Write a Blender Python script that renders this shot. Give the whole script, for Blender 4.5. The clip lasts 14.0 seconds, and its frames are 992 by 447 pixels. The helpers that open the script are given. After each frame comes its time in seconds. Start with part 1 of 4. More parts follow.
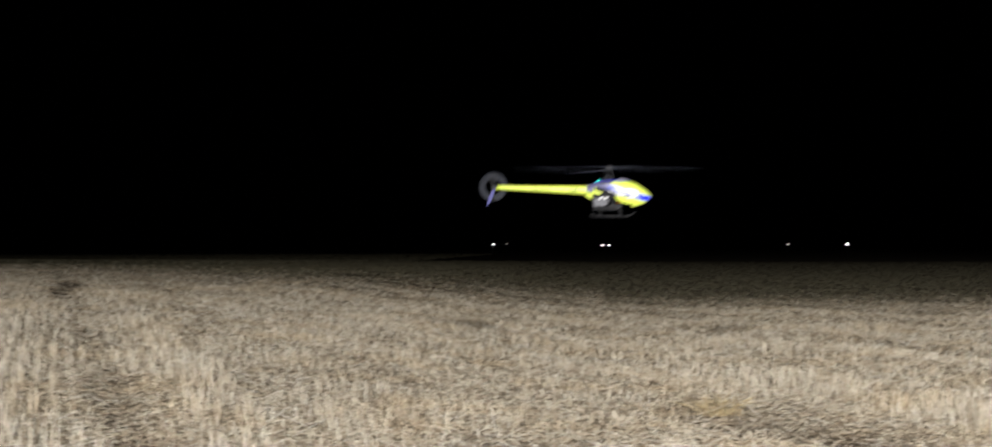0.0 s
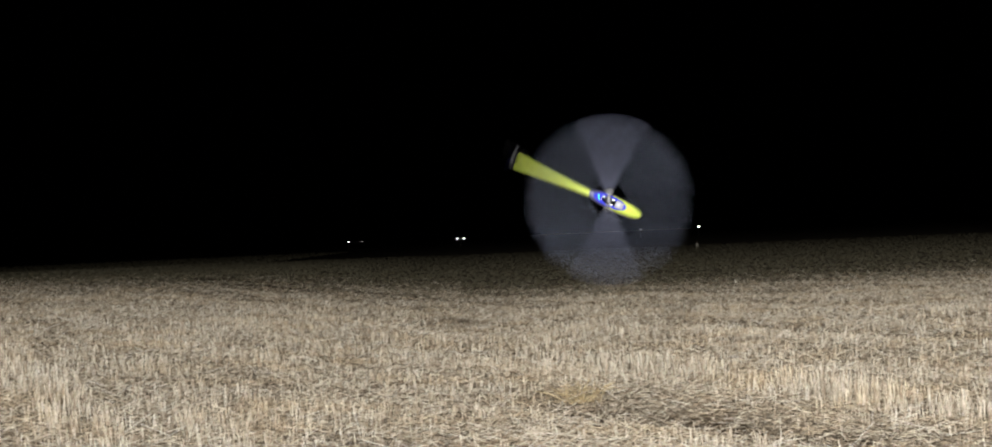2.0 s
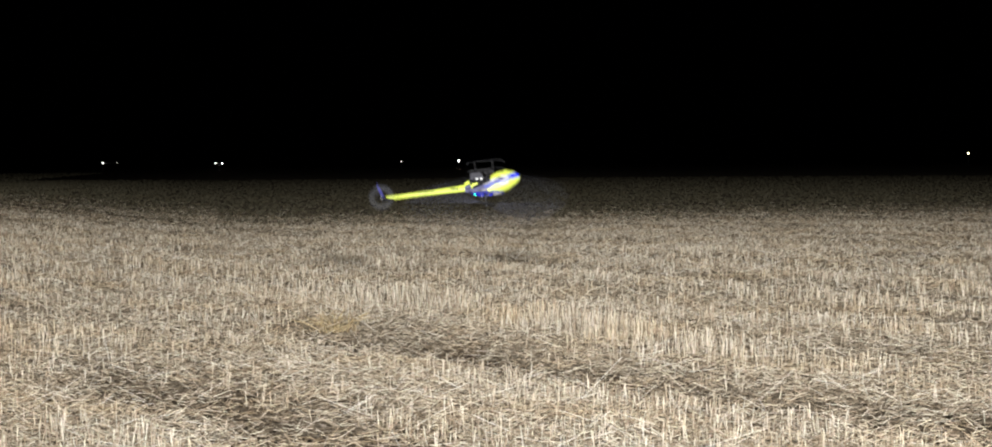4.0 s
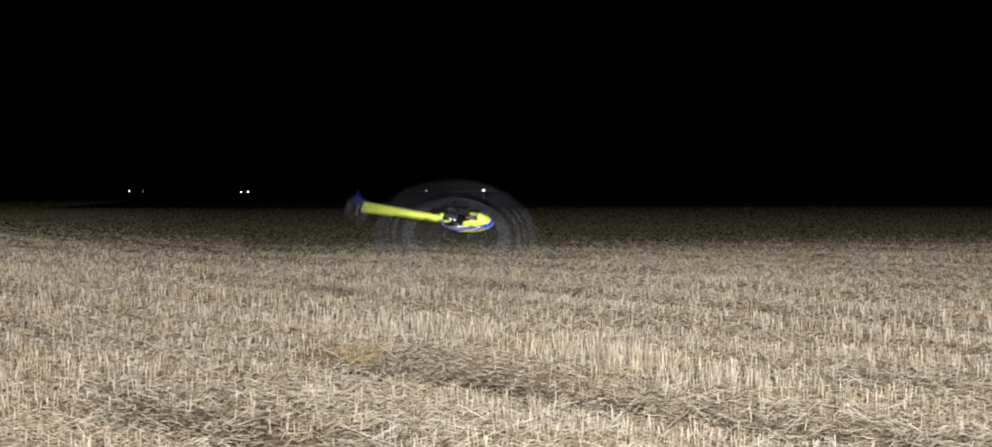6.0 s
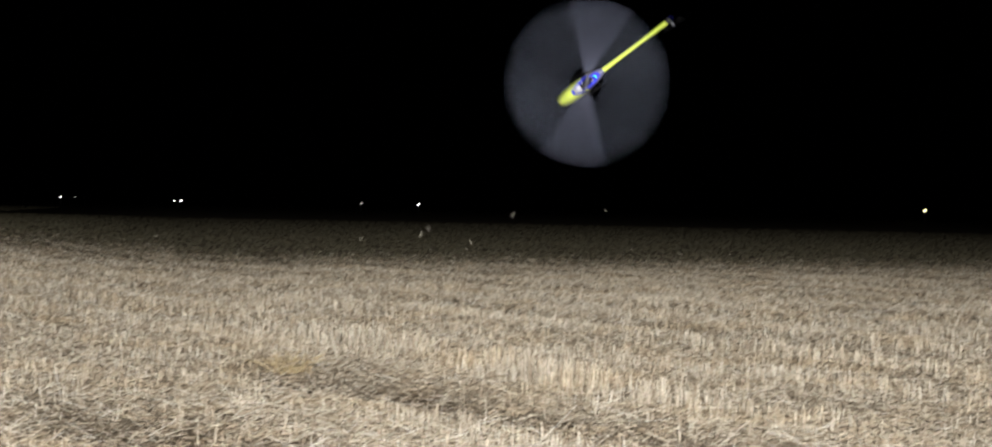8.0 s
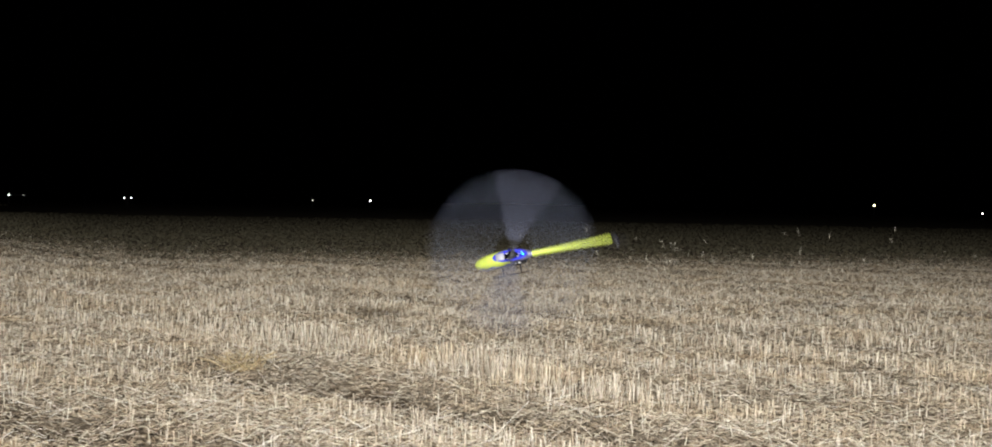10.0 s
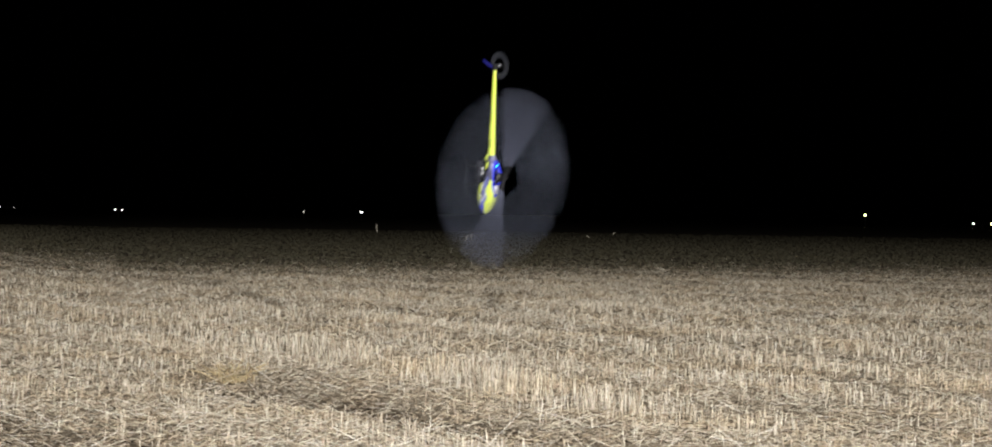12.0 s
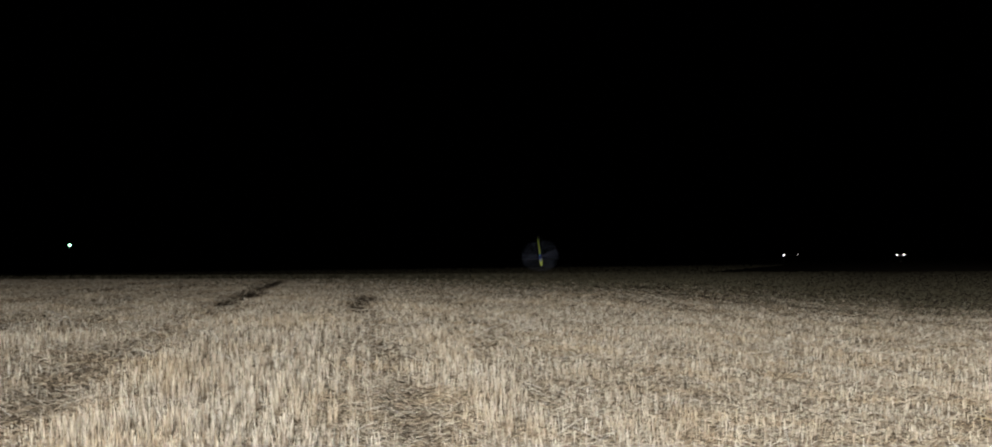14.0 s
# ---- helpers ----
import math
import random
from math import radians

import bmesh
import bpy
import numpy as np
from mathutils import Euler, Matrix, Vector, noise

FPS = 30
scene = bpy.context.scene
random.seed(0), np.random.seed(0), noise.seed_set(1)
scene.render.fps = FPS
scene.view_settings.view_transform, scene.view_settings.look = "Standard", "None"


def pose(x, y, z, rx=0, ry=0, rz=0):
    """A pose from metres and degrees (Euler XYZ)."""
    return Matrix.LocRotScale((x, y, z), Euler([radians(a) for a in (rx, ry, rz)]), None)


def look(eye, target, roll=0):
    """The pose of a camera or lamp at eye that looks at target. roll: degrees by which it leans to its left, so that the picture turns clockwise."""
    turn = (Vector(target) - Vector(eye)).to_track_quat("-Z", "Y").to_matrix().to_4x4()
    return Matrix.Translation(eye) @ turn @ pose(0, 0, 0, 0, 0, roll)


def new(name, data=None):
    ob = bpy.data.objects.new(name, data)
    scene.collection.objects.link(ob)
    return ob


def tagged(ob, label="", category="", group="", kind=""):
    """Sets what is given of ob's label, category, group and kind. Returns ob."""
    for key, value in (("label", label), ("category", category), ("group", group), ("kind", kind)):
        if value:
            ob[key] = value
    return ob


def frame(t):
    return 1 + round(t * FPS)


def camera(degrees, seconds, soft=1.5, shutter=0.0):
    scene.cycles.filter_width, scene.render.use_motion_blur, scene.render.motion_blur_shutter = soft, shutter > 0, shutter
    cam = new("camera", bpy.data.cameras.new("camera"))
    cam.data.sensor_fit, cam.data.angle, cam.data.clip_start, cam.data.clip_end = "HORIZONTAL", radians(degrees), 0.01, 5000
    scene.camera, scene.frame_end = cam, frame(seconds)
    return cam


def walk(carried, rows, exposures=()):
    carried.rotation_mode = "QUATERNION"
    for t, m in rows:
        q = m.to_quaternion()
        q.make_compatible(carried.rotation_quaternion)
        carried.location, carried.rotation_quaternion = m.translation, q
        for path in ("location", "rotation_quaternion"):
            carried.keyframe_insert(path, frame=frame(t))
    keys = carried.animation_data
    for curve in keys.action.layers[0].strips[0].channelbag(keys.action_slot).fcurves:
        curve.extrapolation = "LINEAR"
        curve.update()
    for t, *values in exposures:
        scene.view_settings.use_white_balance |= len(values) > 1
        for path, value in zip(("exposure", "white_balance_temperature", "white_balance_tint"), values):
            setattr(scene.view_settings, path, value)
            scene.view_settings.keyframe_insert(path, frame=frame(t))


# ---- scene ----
# The camera stands still and turns after the helicopter.
EYE = Vector((0.0, 0.0, 1.5))


def aim(yaw, pitch, roll):
    """The camera's pose from degrees: yaw to the left of +y, pitch up, roll to its left."""
    a, b = radians(yaw), radians(pitch)
    return look(EYE, EYE + Vector((-math.sin(a) * math.cos(b), math.cos(a) * math.cos(b), math.sin(b))), roll)


cam = camera(32.2, 14.0, soft=1.78, shutter=0.5)
walk(cam, [
    (0.0, aim(3.644, 0.712, -0.105)),
    (0.0333, aim(3.30, 0.775, -0.02)),
    (0.0667, aim(2.48, 0.92, 0.09)),
    (0.1, aim(1.596, 1.076, 0.175)),
    (0.2, aim(-0.508, 1.458, -0.124)),
    (0.3, aim(-2.529, 1.818, -0.419)),
    (0.4, aim(-4.554, 1.871, -0.711)),
    (0.5, aim(-6.300, 2.484, -0.893)),
    (0.6, aim(-6.994, 2.752, -1.021)),
    (0.7, aim(-6.665, 2.782, -1.537)),
    (0.8, aim(-5.565, 2.336, -1.540)),
    (0.9, aim(-4.295, 1.535, -1.811)),
    (1.0, aim(-3.180, 0.840, -0.951)),
    (1.1, aim(-3.161, 0.230, -1.350)),
    (1.2, aim(-3.447, -0.377, -1.676)),
    (1.3, aim(-4.372, -0.335, -1.983)),
    (1.4, aim(-4.424, -0.194, -2.040)),
    (1.5, aim(-4.010, -0.195, -2.128)),
    (1.6, aim(-3.662, -0.262, -2.116)),
    (1.7, aim(-2.968, -0.455, -1.886)),
    (1.8, aim(-2.684, -0.445, -1.885)),
    (1.9, aim(-1.899, 0.173, -2.447)),
    (2.0, aim(-1.196, 0.421, -2.531)),
    (2.1, aim(-1.114, 0.111, -2.424)),
    (2.2, aim(-1.325, -0.520, -2.394)),
    (2.3, aim(-1.661, -1.141, -2.114)),
    (2.4, aim(-1.929, -1.553, -1.812)),
    (2.5, aim(-2.471, -1.714, -1.899)),
    (2.6, aim(-3.094, -1.993, -1.981)),
    (2.7, aim(-3.794, -2.304, -1.409)),
    (2.8, aim(-4.531, -2.173, -0.825)),
    (2.9, aim(-5.067, -1.865, -0.503)),
    (3.0, aim(-5.718, -1.443, -0.649)),
    (3.1, aim(-6.711, -1.183, -0.581)),
    (3.2, aim(-8.167, -0.950, -0.512)),
    (3.5, aim(-8.747, -1.035, -0.307)),
    (3.6, aim(-8.618, -1.077, -0.215)),
    (3.7, aim(-8.424, -1.280, -0.233)),
    (3.8, aim(-8.594, -1.646, -0.252)),
    (3.9, aim(-8.693, -2.032, -0.271)),
    (4.0, aim(-9.140, -2.092, -0.416)),
    (4.1, aim(-9.040, -1.951, -0.509)),
    (4.2, aim(-8.821, -1.571, -0.712)),
    (6.3, aim(-8.219, -1.051, -0.096)),
    (6.4, aim(-8.195, -1.036, -0.074)),
    (6.5, aim(-8.282, -1.049, -0.138)),
    (6.7, aim(-8.565, -1.157, 0.030)),
    (6.8, aim(-8.338, -1.089, 0.008)),
    (7.0, aim(-8.002, -1.555, 0.105)),
    (7.1, aim(-7.811, -1.707, 0.205)),
    (7.2, aim(-7.751, -1.829, 0.257)),
    (7.3, aim(-7.754, -1.951, 0.309)),
    (7.4, aim(-7.909, -2.011, 0.361)),
    (7.5, aim(-8.190, -1.996, 0.414)),
    (7.6, aim(-8.628, -1.870, 0.665)),
    (7.7, aim(-8.994, -1.625, 0.655)),
    (7.8, aim(-9.520, -1.253, 0.906)),
    (7.9, aim(-10.124, -0.917, 0.896)),
    (8.0, aim(-10.504, -0.574, 1.127)),
    (8.1, aim(-11.092, -0.301, 1.154)),
    (8.2, aim(-11.732, -0.219, 1.144)),
    (10.3, aim(-12.132, -0.699, 0.948)),
    (10.4, aim(-12.057, -0.374, 1.198)),
    (10.5, aim(-12.180, -0.100, 1.259)),
    (10.6, aim(-12.735, 0.000, 1.114)),
    (10.7, aim(-12.779, -0.044, 1.101)),
    (10.8, aim(-12.964, -0.085, 1.212)),
    (11.0, aim(-13.172, -0.233, 1.180)),
    (11.1, aim(-13.268, -0.306, 1.099)),
    (11.2, aim(-13.357, -0.485, 1.019)),
    (11.3, aim(-12.982, -0.845, 0.857)),
    (11.4, aim(-12.556, -1.161, 0.787)),
    (11.5, aim(-12.112, -1.357, 0.777)),
    (11.6, aim(-11.874, -1.225, 0.776)),
    (11.7, aim(-11.839, -1.015, 0.420)),
    (11.8, aim(-11.970, -0.634, 0.919)),
    (11.9, aim(-12.191, -0.344, 0.772)),
    (12.0, aim(-12.392, -0.306, 0.771)),
    (12.1, aim(-12.518, -0.437, 0.771)),
    (12.2, aim(-12.621, -0.718, 0.418)),
    (12.3, aim(-12.435, -0.752, 0.683)),
    (12.4, aim(-11.621, -0.797, 0.247)),
    (12.5, aim(-9.005, -0.829, -0.154)),
    (12.6, aim(-5.795, -0.297, -0.091)),
    (12.7, aim(-3.213, 0.014, -0.236)),
    (12.8, aim(-1.479, 0.348, -0.199)),
    (12.9, aim(-0.043, 0.180, -0.368)),
    (13.0, aim(1.055, 0.130, -0.393)),
    (13.1, aim(2.985, 0.240, -0.465)),
    (13.2, aim(5.006, 0.466, -0.489)),
    (13.3, aim(7.169, 0.668, -0.525)),
    (13.4, aim(8.937, 0.990, -0.550)),
    (13.5, aim(10.398, 1.114, -0.565)),
    (14.0, aim(13.223, 1.186, -0.705)),
])

# ---- world and light: a moonless night, floodlights behind the camera ----
world = bpy.data.worlds.new("night")
scene.world = world
world.use_nodes = True
world.node_tree.nodes["Background"].inputs[0].default_value = (0.55, 0.65, 1.0, 1)
world.node_tree.nodes["Background"].inputs[1].default_value = 0.00005
scene.view_settings.exposure = 0.0


def floodlight(place, target, watts, degrees, blend, size):
    data = bpy.data.lights.new("floodlight", "SPOT")
    data.energy, data.spot_size, data.spot_blend, data.shadow_soft_size = watts, radians(degrees), blend, size
    data.color = (1.0, 0.985, 0.955)
    new("floodlight", data).matrix_world = look(place, target)


floodlight((-5.0, -22.0, 6.5), (-7.5, 40.0, 3.0), 57500, 68, 1.0, 0.35)
floodlight((6.0, -22.0, 6.5), (13.5, 40.0, 6.5), 83000, 68, 1.0, 0.35)


# ---- materials ----
def material(name, colour, rough=0.6, metal=0.0, grain=0.0, scale=40.0, bump=0.0, coat=0.0):
    """A plain surface with grain at two scales."""
    m = bpy.data.materials.new(name)
    m.use_nodes = True
    n, l = m.node_tree.nodes, m.node_tree.links
    b = n["Principled BSDF"]
    b.inputs["Roughness"].default_value, b.inputs["Metallic"].default_value = rough, metal
    b.inputs["Coat Weight"].default_value = coat
    b.inputs["Base Color"].default_value = (*colour, 1)
    if grain:
        co = n.new("ShaderNodeTexCoord")
        fine, wide = n.new("ShaderNodeTexNoise"), n.new("ShaderNodeTexNoise")
        fine.inputs["Scale"].default_value, wide.inputs["Scale"].default_value = scale, scale / 9
        fine.inputs["Detail"].default_value = 6
        add = n.new("ShaderNodeMath")
        add.operation = "ADD"
        ramp = n.new("ShaderNodeValToRGB")
        ramp.color_ramp.elements[0].position, ramp.color_ramp.elements[1].position = 0.35, 0.65
        half = n.new("ShaderNodeMath")
        half.operation, half.inputs[1].default_value = "MULTIPLY", 0.5
        for e, k in zip(ramp.color_ramp.elements, (1 - grain, 1 + grain)):
            e.color = (*(min(1, c * k) for c in colour), 1)
        for t in (fine, wide):
            l.new(co.outputs["Object"], t.inputs["Vector"])
        l.new(fine.outputs["Fac"], add.inputs[0])
        l.new(wide.outputs["Fac"], add.inputs[1])
        l.new(add.outputs[0], half.inputs[0])
        l.new(half.outputs[0], ramp.inputs["Fac"])
        l.new(ramp.outputs["Color"], b.inputs["Base Color"])
        if bump:
            bp = n.new("ShaderNodeBump")
            bp.inputs["Strength"].default_value, bp.inputs["Distance"].default_value = bump, 0.01
            l.new(fine.outputs["Fac"], bp.inputs["Height"])
            l.new(bp.outputs["Normal"], b.inputs["Normal"])
    return m


def straw_material(name, colours, rough=0.75):
    """Dry straw: each stalk takes its own tone between the colours, with fibres along it."""
    m = bpy.data.materials.new(name)
    m.use_nodes = True
    n, l = m.node_tree.nodes, m.node_tree.links
    b = n["Principled BSDF"]
    b.inputs["Roughness"].default_value = rough
    b.inputs["Specular IOR Level"].default_value = 0.25
    geo, ramp = n.new("ShaderNodeNewGeometry"), n.new("ShaderNodeValToRGB")
    els = ramp.color_ramp.elements
    for k, c in enumerate(colours):
        e = els[k] if k < 2 else els.new(1.0)
        e.position, e.color = k / (len(colours) - 1), (*c, 1)
    co, fine = n.new("ShaderNodeTexCoord"), n.new("ShaderNodeTexNoise")
    fine.inputs["Scale"].default_value = 30
    mix = n.new("ShaderNodeMix")
    mix.data_type, mix.blend_type = "RGBA", "MULTIPLY"
    mix.inputs["Factor"].default_value = 0.25
    l.new(co.outputs["Object"], fine.inputs["Vector"])
    l.new(geo.outputs["Random Per Island"], ramp.inputs["Fac"])
    l.new(ramp.outputs["Color"], mix.inputs["A"])
    l.new(fine.outputs["Color"], mix.inputs["B"])
    patch, gate, warm = n.new("ShaderNodeTexNoise"), n.new("ShaderNodeMapRange"), n.new("ShaderNodeMix")
    patch.inputs["Scale"].default_value, patch.inputs["Detail"].default_value = 0.9, 5
    gate.inputs["From Min"].default_value, gate.inputs["From Max"].default_value, gate.inputs["To Max"].default_value = 0.47, 0.67, 0.5
    warm.data_type, warm.blend_type = "RGBA", "MULTIPLY"
    warm.inputs["B"].default_value = (1.0, 0.85, 0.64, 1)
    l.new(co.outputs["Object"], patch.inputs["Vector"])
    l.new(patch.outputs["Fac"], gate.inputs["Value"])
    l.new(gate.outputs["Result"], warm.inputs["Factor"])
    l.new(mix.outputs["Result"], warm.inputs["A"])
    l.new(warm.outputs["Result"], b.inputs["Base Color"])
    return m


def ground_material():
    """Dark crumbly soil with chopped straw trodden into it; bare soil past the field's edge, barer on the left to
    imitate fading light.
    """
    m = bpy.data.materials.new("stubble_soil")
    m.use_nodes = True
    n, l = m.node_tree.nodes, m.node_tree.links
    b = n["Principled BSDF"]
    b.inputs["Roughness"].default_value = 0.95
    b.inputs["Specular IOR Level"].default_value = 0.1
    co = n.new("ShaderNodeTexCoord")

    def noise_node(scale, detail, stretch=None):
        t = n.new("ShaderNodeTexNoise")
        t.inputs["Scale"].default_value, t.inputs["Detail"].default_value = scale, detail
        if stretch:
            mp = n.new("ShaderNodeMapping")
            mp.inputs["Rotation"].default_value[2] = radians(stretch[0])
            mp.inputs["Scale"].default_value = stretch[1]
            l.new(co.outputs["Object"], mp.inputs["Vector"])
            l.new(mp.outputs["Vector"], t.inputs["Vector"])
        else:
            l.new(co.outputs["Object"], t.inputs["Vector"])
        return t

    def ramp_node(fac, stops):
        r = n.new("ShaderNodeValToRGB")
        for k, (p, c) in enumerate(stops):
            e = r.color_ramp.elements[k] if k < 2 else r.color_ramp.elements.new(p)
            e.position, e.color = p, (*c, 1)
        l.new(fac, r.inputs["Fac"])
        return r

    crumbs = noise_node(24, 8)
    soil = ramp_node(crumbs.outputs["Fac"], [(0.35, (0.05, 0.036, 0.025)), (0.65, (0.16, 0.12, 0.085))])
    chaff = noise_node(26, 9)
    patch = noise_node(1.1, 4, (18, (1.6, 0.35, 1.0)))
    straw = ramp_node(chaff.outputs["Fac"], [(0.36, (0.22, 0.175, 0.125)), (0.56, (0.5, 0.42, 0.315)), (0.7, (0.76, 0.68, 0.55))])
    cover = ramp_node(patch.outputs["Fac"], [(0.3, (0.35, 0.35, 0.35)), (0.55, (1, 1, 1))])
    bare = n.new("ShaderNodeAttribute")
    bare.attribute_name = "bare"
    keep = n.new("ShaderNodeMath")
    keep.operation = "SUBTRACT"
    keep.use_clamp = True
    l.new(cover.outputs["Color"], keep.inputs[0])
    l.new(bare.outputs["Fac"], keep.inputs[1])
    mix = n.new("ShaderNodeMix")
    mix.data_type = "RGBA"
    l.new(keep.outputs[0], mix.inputs["Factor"])
    l.new(soil.outputs["Color"], mix.inputs["A"])
    l.new(straw.outputs["Color"], mix.inputs["B"])
    l.new(mix.outputs["Result"], b.inputs["Base Color"])
    bp = n.new("ShaderNodeBump")
    bp.inputs["Strength"].default_value, bp.inputs["Distance"].default_value = 0.9, 0.05
    l.new(chaff.outputs["Fac"], bp.inputs["Height"])
    l.new(bp.outputs["Normal"], b.inputs["Normal"])
    return m


def glow_material(name, colour, strength):
    m = bpy.data.materials.new(name)
    m.use_nodes = True
    b = m.node_tree.nodes["Principled BSDF"]
    b.inputs["Base Color"].default_value = (*colour, 1)
    b.inputs["Emission Color"].default_value = (*colour, 1)
    b.inputs["Emission Strength"].default_value = strength
    return m


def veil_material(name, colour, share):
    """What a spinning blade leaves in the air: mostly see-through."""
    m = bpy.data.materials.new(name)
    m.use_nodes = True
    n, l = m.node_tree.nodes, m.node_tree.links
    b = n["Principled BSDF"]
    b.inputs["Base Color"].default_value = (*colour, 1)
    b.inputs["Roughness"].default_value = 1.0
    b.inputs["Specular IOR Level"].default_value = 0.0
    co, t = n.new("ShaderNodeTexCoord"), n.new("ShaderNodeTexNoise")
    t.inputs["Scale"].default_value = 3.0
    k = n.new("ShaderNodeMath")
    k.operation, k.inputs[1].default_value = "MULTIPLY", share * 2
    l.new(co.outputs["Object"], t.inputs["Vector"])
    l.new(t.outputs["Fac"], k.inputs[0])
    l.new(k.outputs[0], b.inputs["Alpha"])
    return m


GROUND = ground_material()
STUBBLE = straw_material("straw_standing", [(0.26, 0.2, 0.14), (0.52, 0.43, 0.325), (0.74, 0.66, 0.53), (0.88, 0.83, 0.72)])
LITTER = straw_material("straw_lying", [(0.17, 0.125, 0.08), (0.5, 0.41, 0.3), (0.86, 0.79, 0.65)])
PALE = straw_material("straw_bleached", [(0.7, 0.64, 0.54), (0.9, 0.86, 0.78)])
# dark tone carries the next field's soil and, on the left, fading light
DULL = straw_material("straw_dimmed", [(0.075, 0.068, 0.042), (0.095, 0.085, 0.054), (0.12, 0.107, 0.07)])
GOLDEN = straw_material("straw_golden", [(0.2, 0.145, 0.075), (0.43, 0.33, 0.18), (0.7, 0.57, 0.35)])
YELLOW = material("yellow_lacquer", (0.6, 0.71, 0.095), 0.35, 0, 0.05, 18, coat=0.3)
BLUE = material("blue_lacquer", (0.02, 0.035, 0.75), 0.3, 0, 0.08, 18, coat=0.4)
NAVY = material("dark_blue_lacquer", (0.012, 0.012, 0.15), 0.5, 0, 0.1, 18)
SILVER = material("lilac_silver_lacquer", (0.13, 0.13, 0.24), 0.35, 0.2, 0.15, 30, coat=0.3)
CROWN = material("dark_silver_lacquer", (0.07, 0.07, 0.1), 0.35, 0.2, 0.2, 30, coat=0.3)
WHITE = material("white_film", (0.82, 0.83, 0.85), 0.4, 0, 0.05, 30)
CARBON = material("black_carbon", (0.006, 0.006, 0.007), 0.7, 0, 0.35, 120)
PLASTIC = material("black_plastic", (0.015, 0.015, 0.017), 0.55, 0, 0.2, 60)
for dark in (CARBON, PLASTIC):
    dark.node_tree.nodes["Principled BSDF"].inputs["Specular IOR Level"].default_value = 0.2
METAL = material("machined_aluminium", (0.3, 0.31, 0.34), 0.4, 0.85, 0.08, 80)
BLADE = material("satin_grey_blade", (0.085, 0.092, 0.14), 0.85, 0, 0.15, 25)
BLADE_DARK = material("dark_blade_band", (0.012, 0.012, 0.015), 0.7, 0, 0.15, 25)
STREAK = 0.038  # share of the disc that the streaks cover
STREAK_TOP = material("blade_streak_top", (0.3, 0.34, 0.46), 0.9, 0, 0.1, 8)
STREAK_PALE = material("blade_streak_pale_band", (0.34, 0.37, 0.44), 0.9, 0, 0.1, 8)
STREAK_DARK = material("blade_streak_dark_band", (0.03, 0.03, 0.036), 0.9, 0, 0.1, 8)
STREAK_MID = material("blade_streak_mid_band", (0.24, 0.26, 0.31), 0.9, 0, 0.1, 8)
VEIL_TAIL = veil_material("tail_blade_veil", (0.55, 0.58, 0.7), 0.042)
LED_GREEN = glow_material("green_diode", (0.05, 1.0, 0.7), 4)
LAMP_WHITE = glow_material("lamp_white", (1.0, 0.97, 0.9), 9)
LAMP_DIM = glow_material("lamp_dim", (1.0, 0.92, 0.8), 1.2)
LAMP_YELLOW = glow_material("lamp_yellow", (1.0, 0.93, 0.45), 14)
LAMP_GREEN = glow_material("lamp_green", (0.35, 1.0, 0.6), 9)
HEAD = material("black_anodised_head", (0.035, 0.035, 0.04), 0.4, 0.5, 0.2, 60)
PERIWINKLE = material("periwinkle_lacquer", (0.14, 0.17, 0.55), 0.3, 0.1, 0.12, 30, coat=0.4)
COVER = material("pale_grey_cover", (0.36, 0.36, 0.42), 0.35, 0, 0.08, 40, coat=0.4)
DEEP_BLUE = material("deep_blue_lining", (0.012, 0.02, 0.5), 0.6, 0, 0.1, 30)
ORANGE = material("orange_anodised", (0.3, 0.11, 0.012), 0.4, 0.4, 0.1, 60)
GREY_PLATE = material("grey_plate", (0.045, 0.045, 0.055), 0.45, 0.2, 0.2, 60)
DARK_POST = material("weathered_dark_post", (0.04, 0.04, 0.045), 0.7, 0, 0.3, 4)


# ---- mesh helpers ----
def part(name, bm, mats, parent=None, label="", smooth=True):
    """Links a bmesh as one mesh object under a thing or a part."""
    me = bpy.data.meshes.new(name)
    bm.normal_update()
    bm.to_mesh(me)
    bm.free()
    for m in (mats if isinstance(mats, (list, tuple)) else [mats]):
        me.materials.append(m)
    if smooth:
        me.polygons.foreach_set("use_smooth", [True] * len(me.polygons))
    ob = new(name, me)
    ob.parent = parent
    return tagged(ob, label)


def mesh_of(name, verts, faces, mats, smooth=False):
    """A mesh object from arrays of corners and of faces with equal counts of corners."""
    me = bpy.data.meshes.new(name)
    k = faces.shape[1]
    me.vertices.add(len(verts))
    me.vertices.foreach_set("co", np.asarray(verts, np.float32).ravel())
    me.loops.add(faces.size)
    me.loops.foreach_set("vertex_index", faces.astype(np.int32).ravel())
    me.polygons.add(len(faces))
    me.polygons.foreach_set("loop_start", np.arange(0, faces.size, k, dtype=np.int32))
    me.polygons.foreach_set("use_smooth", np.full(len(faces), smooth))
    me.update(calc_edges=True)
    for m in mats:
        me.materials.append(m)
    return new(name, me)


def box(bm, size, m=Matrix(), bevel=0.0):
    made = bmesh.ops.create_cube(bm, size=1, matrix=m @ Matrix.Diagonal((*size, 1)))
    if bevel:
        edges = list({e for v in made["verts"] for e in v.link_edges})
        bmesh.ops.bevel(bm, geom=edges, offset=bevel, segments=2, affect="EDGES", profile=0.7)


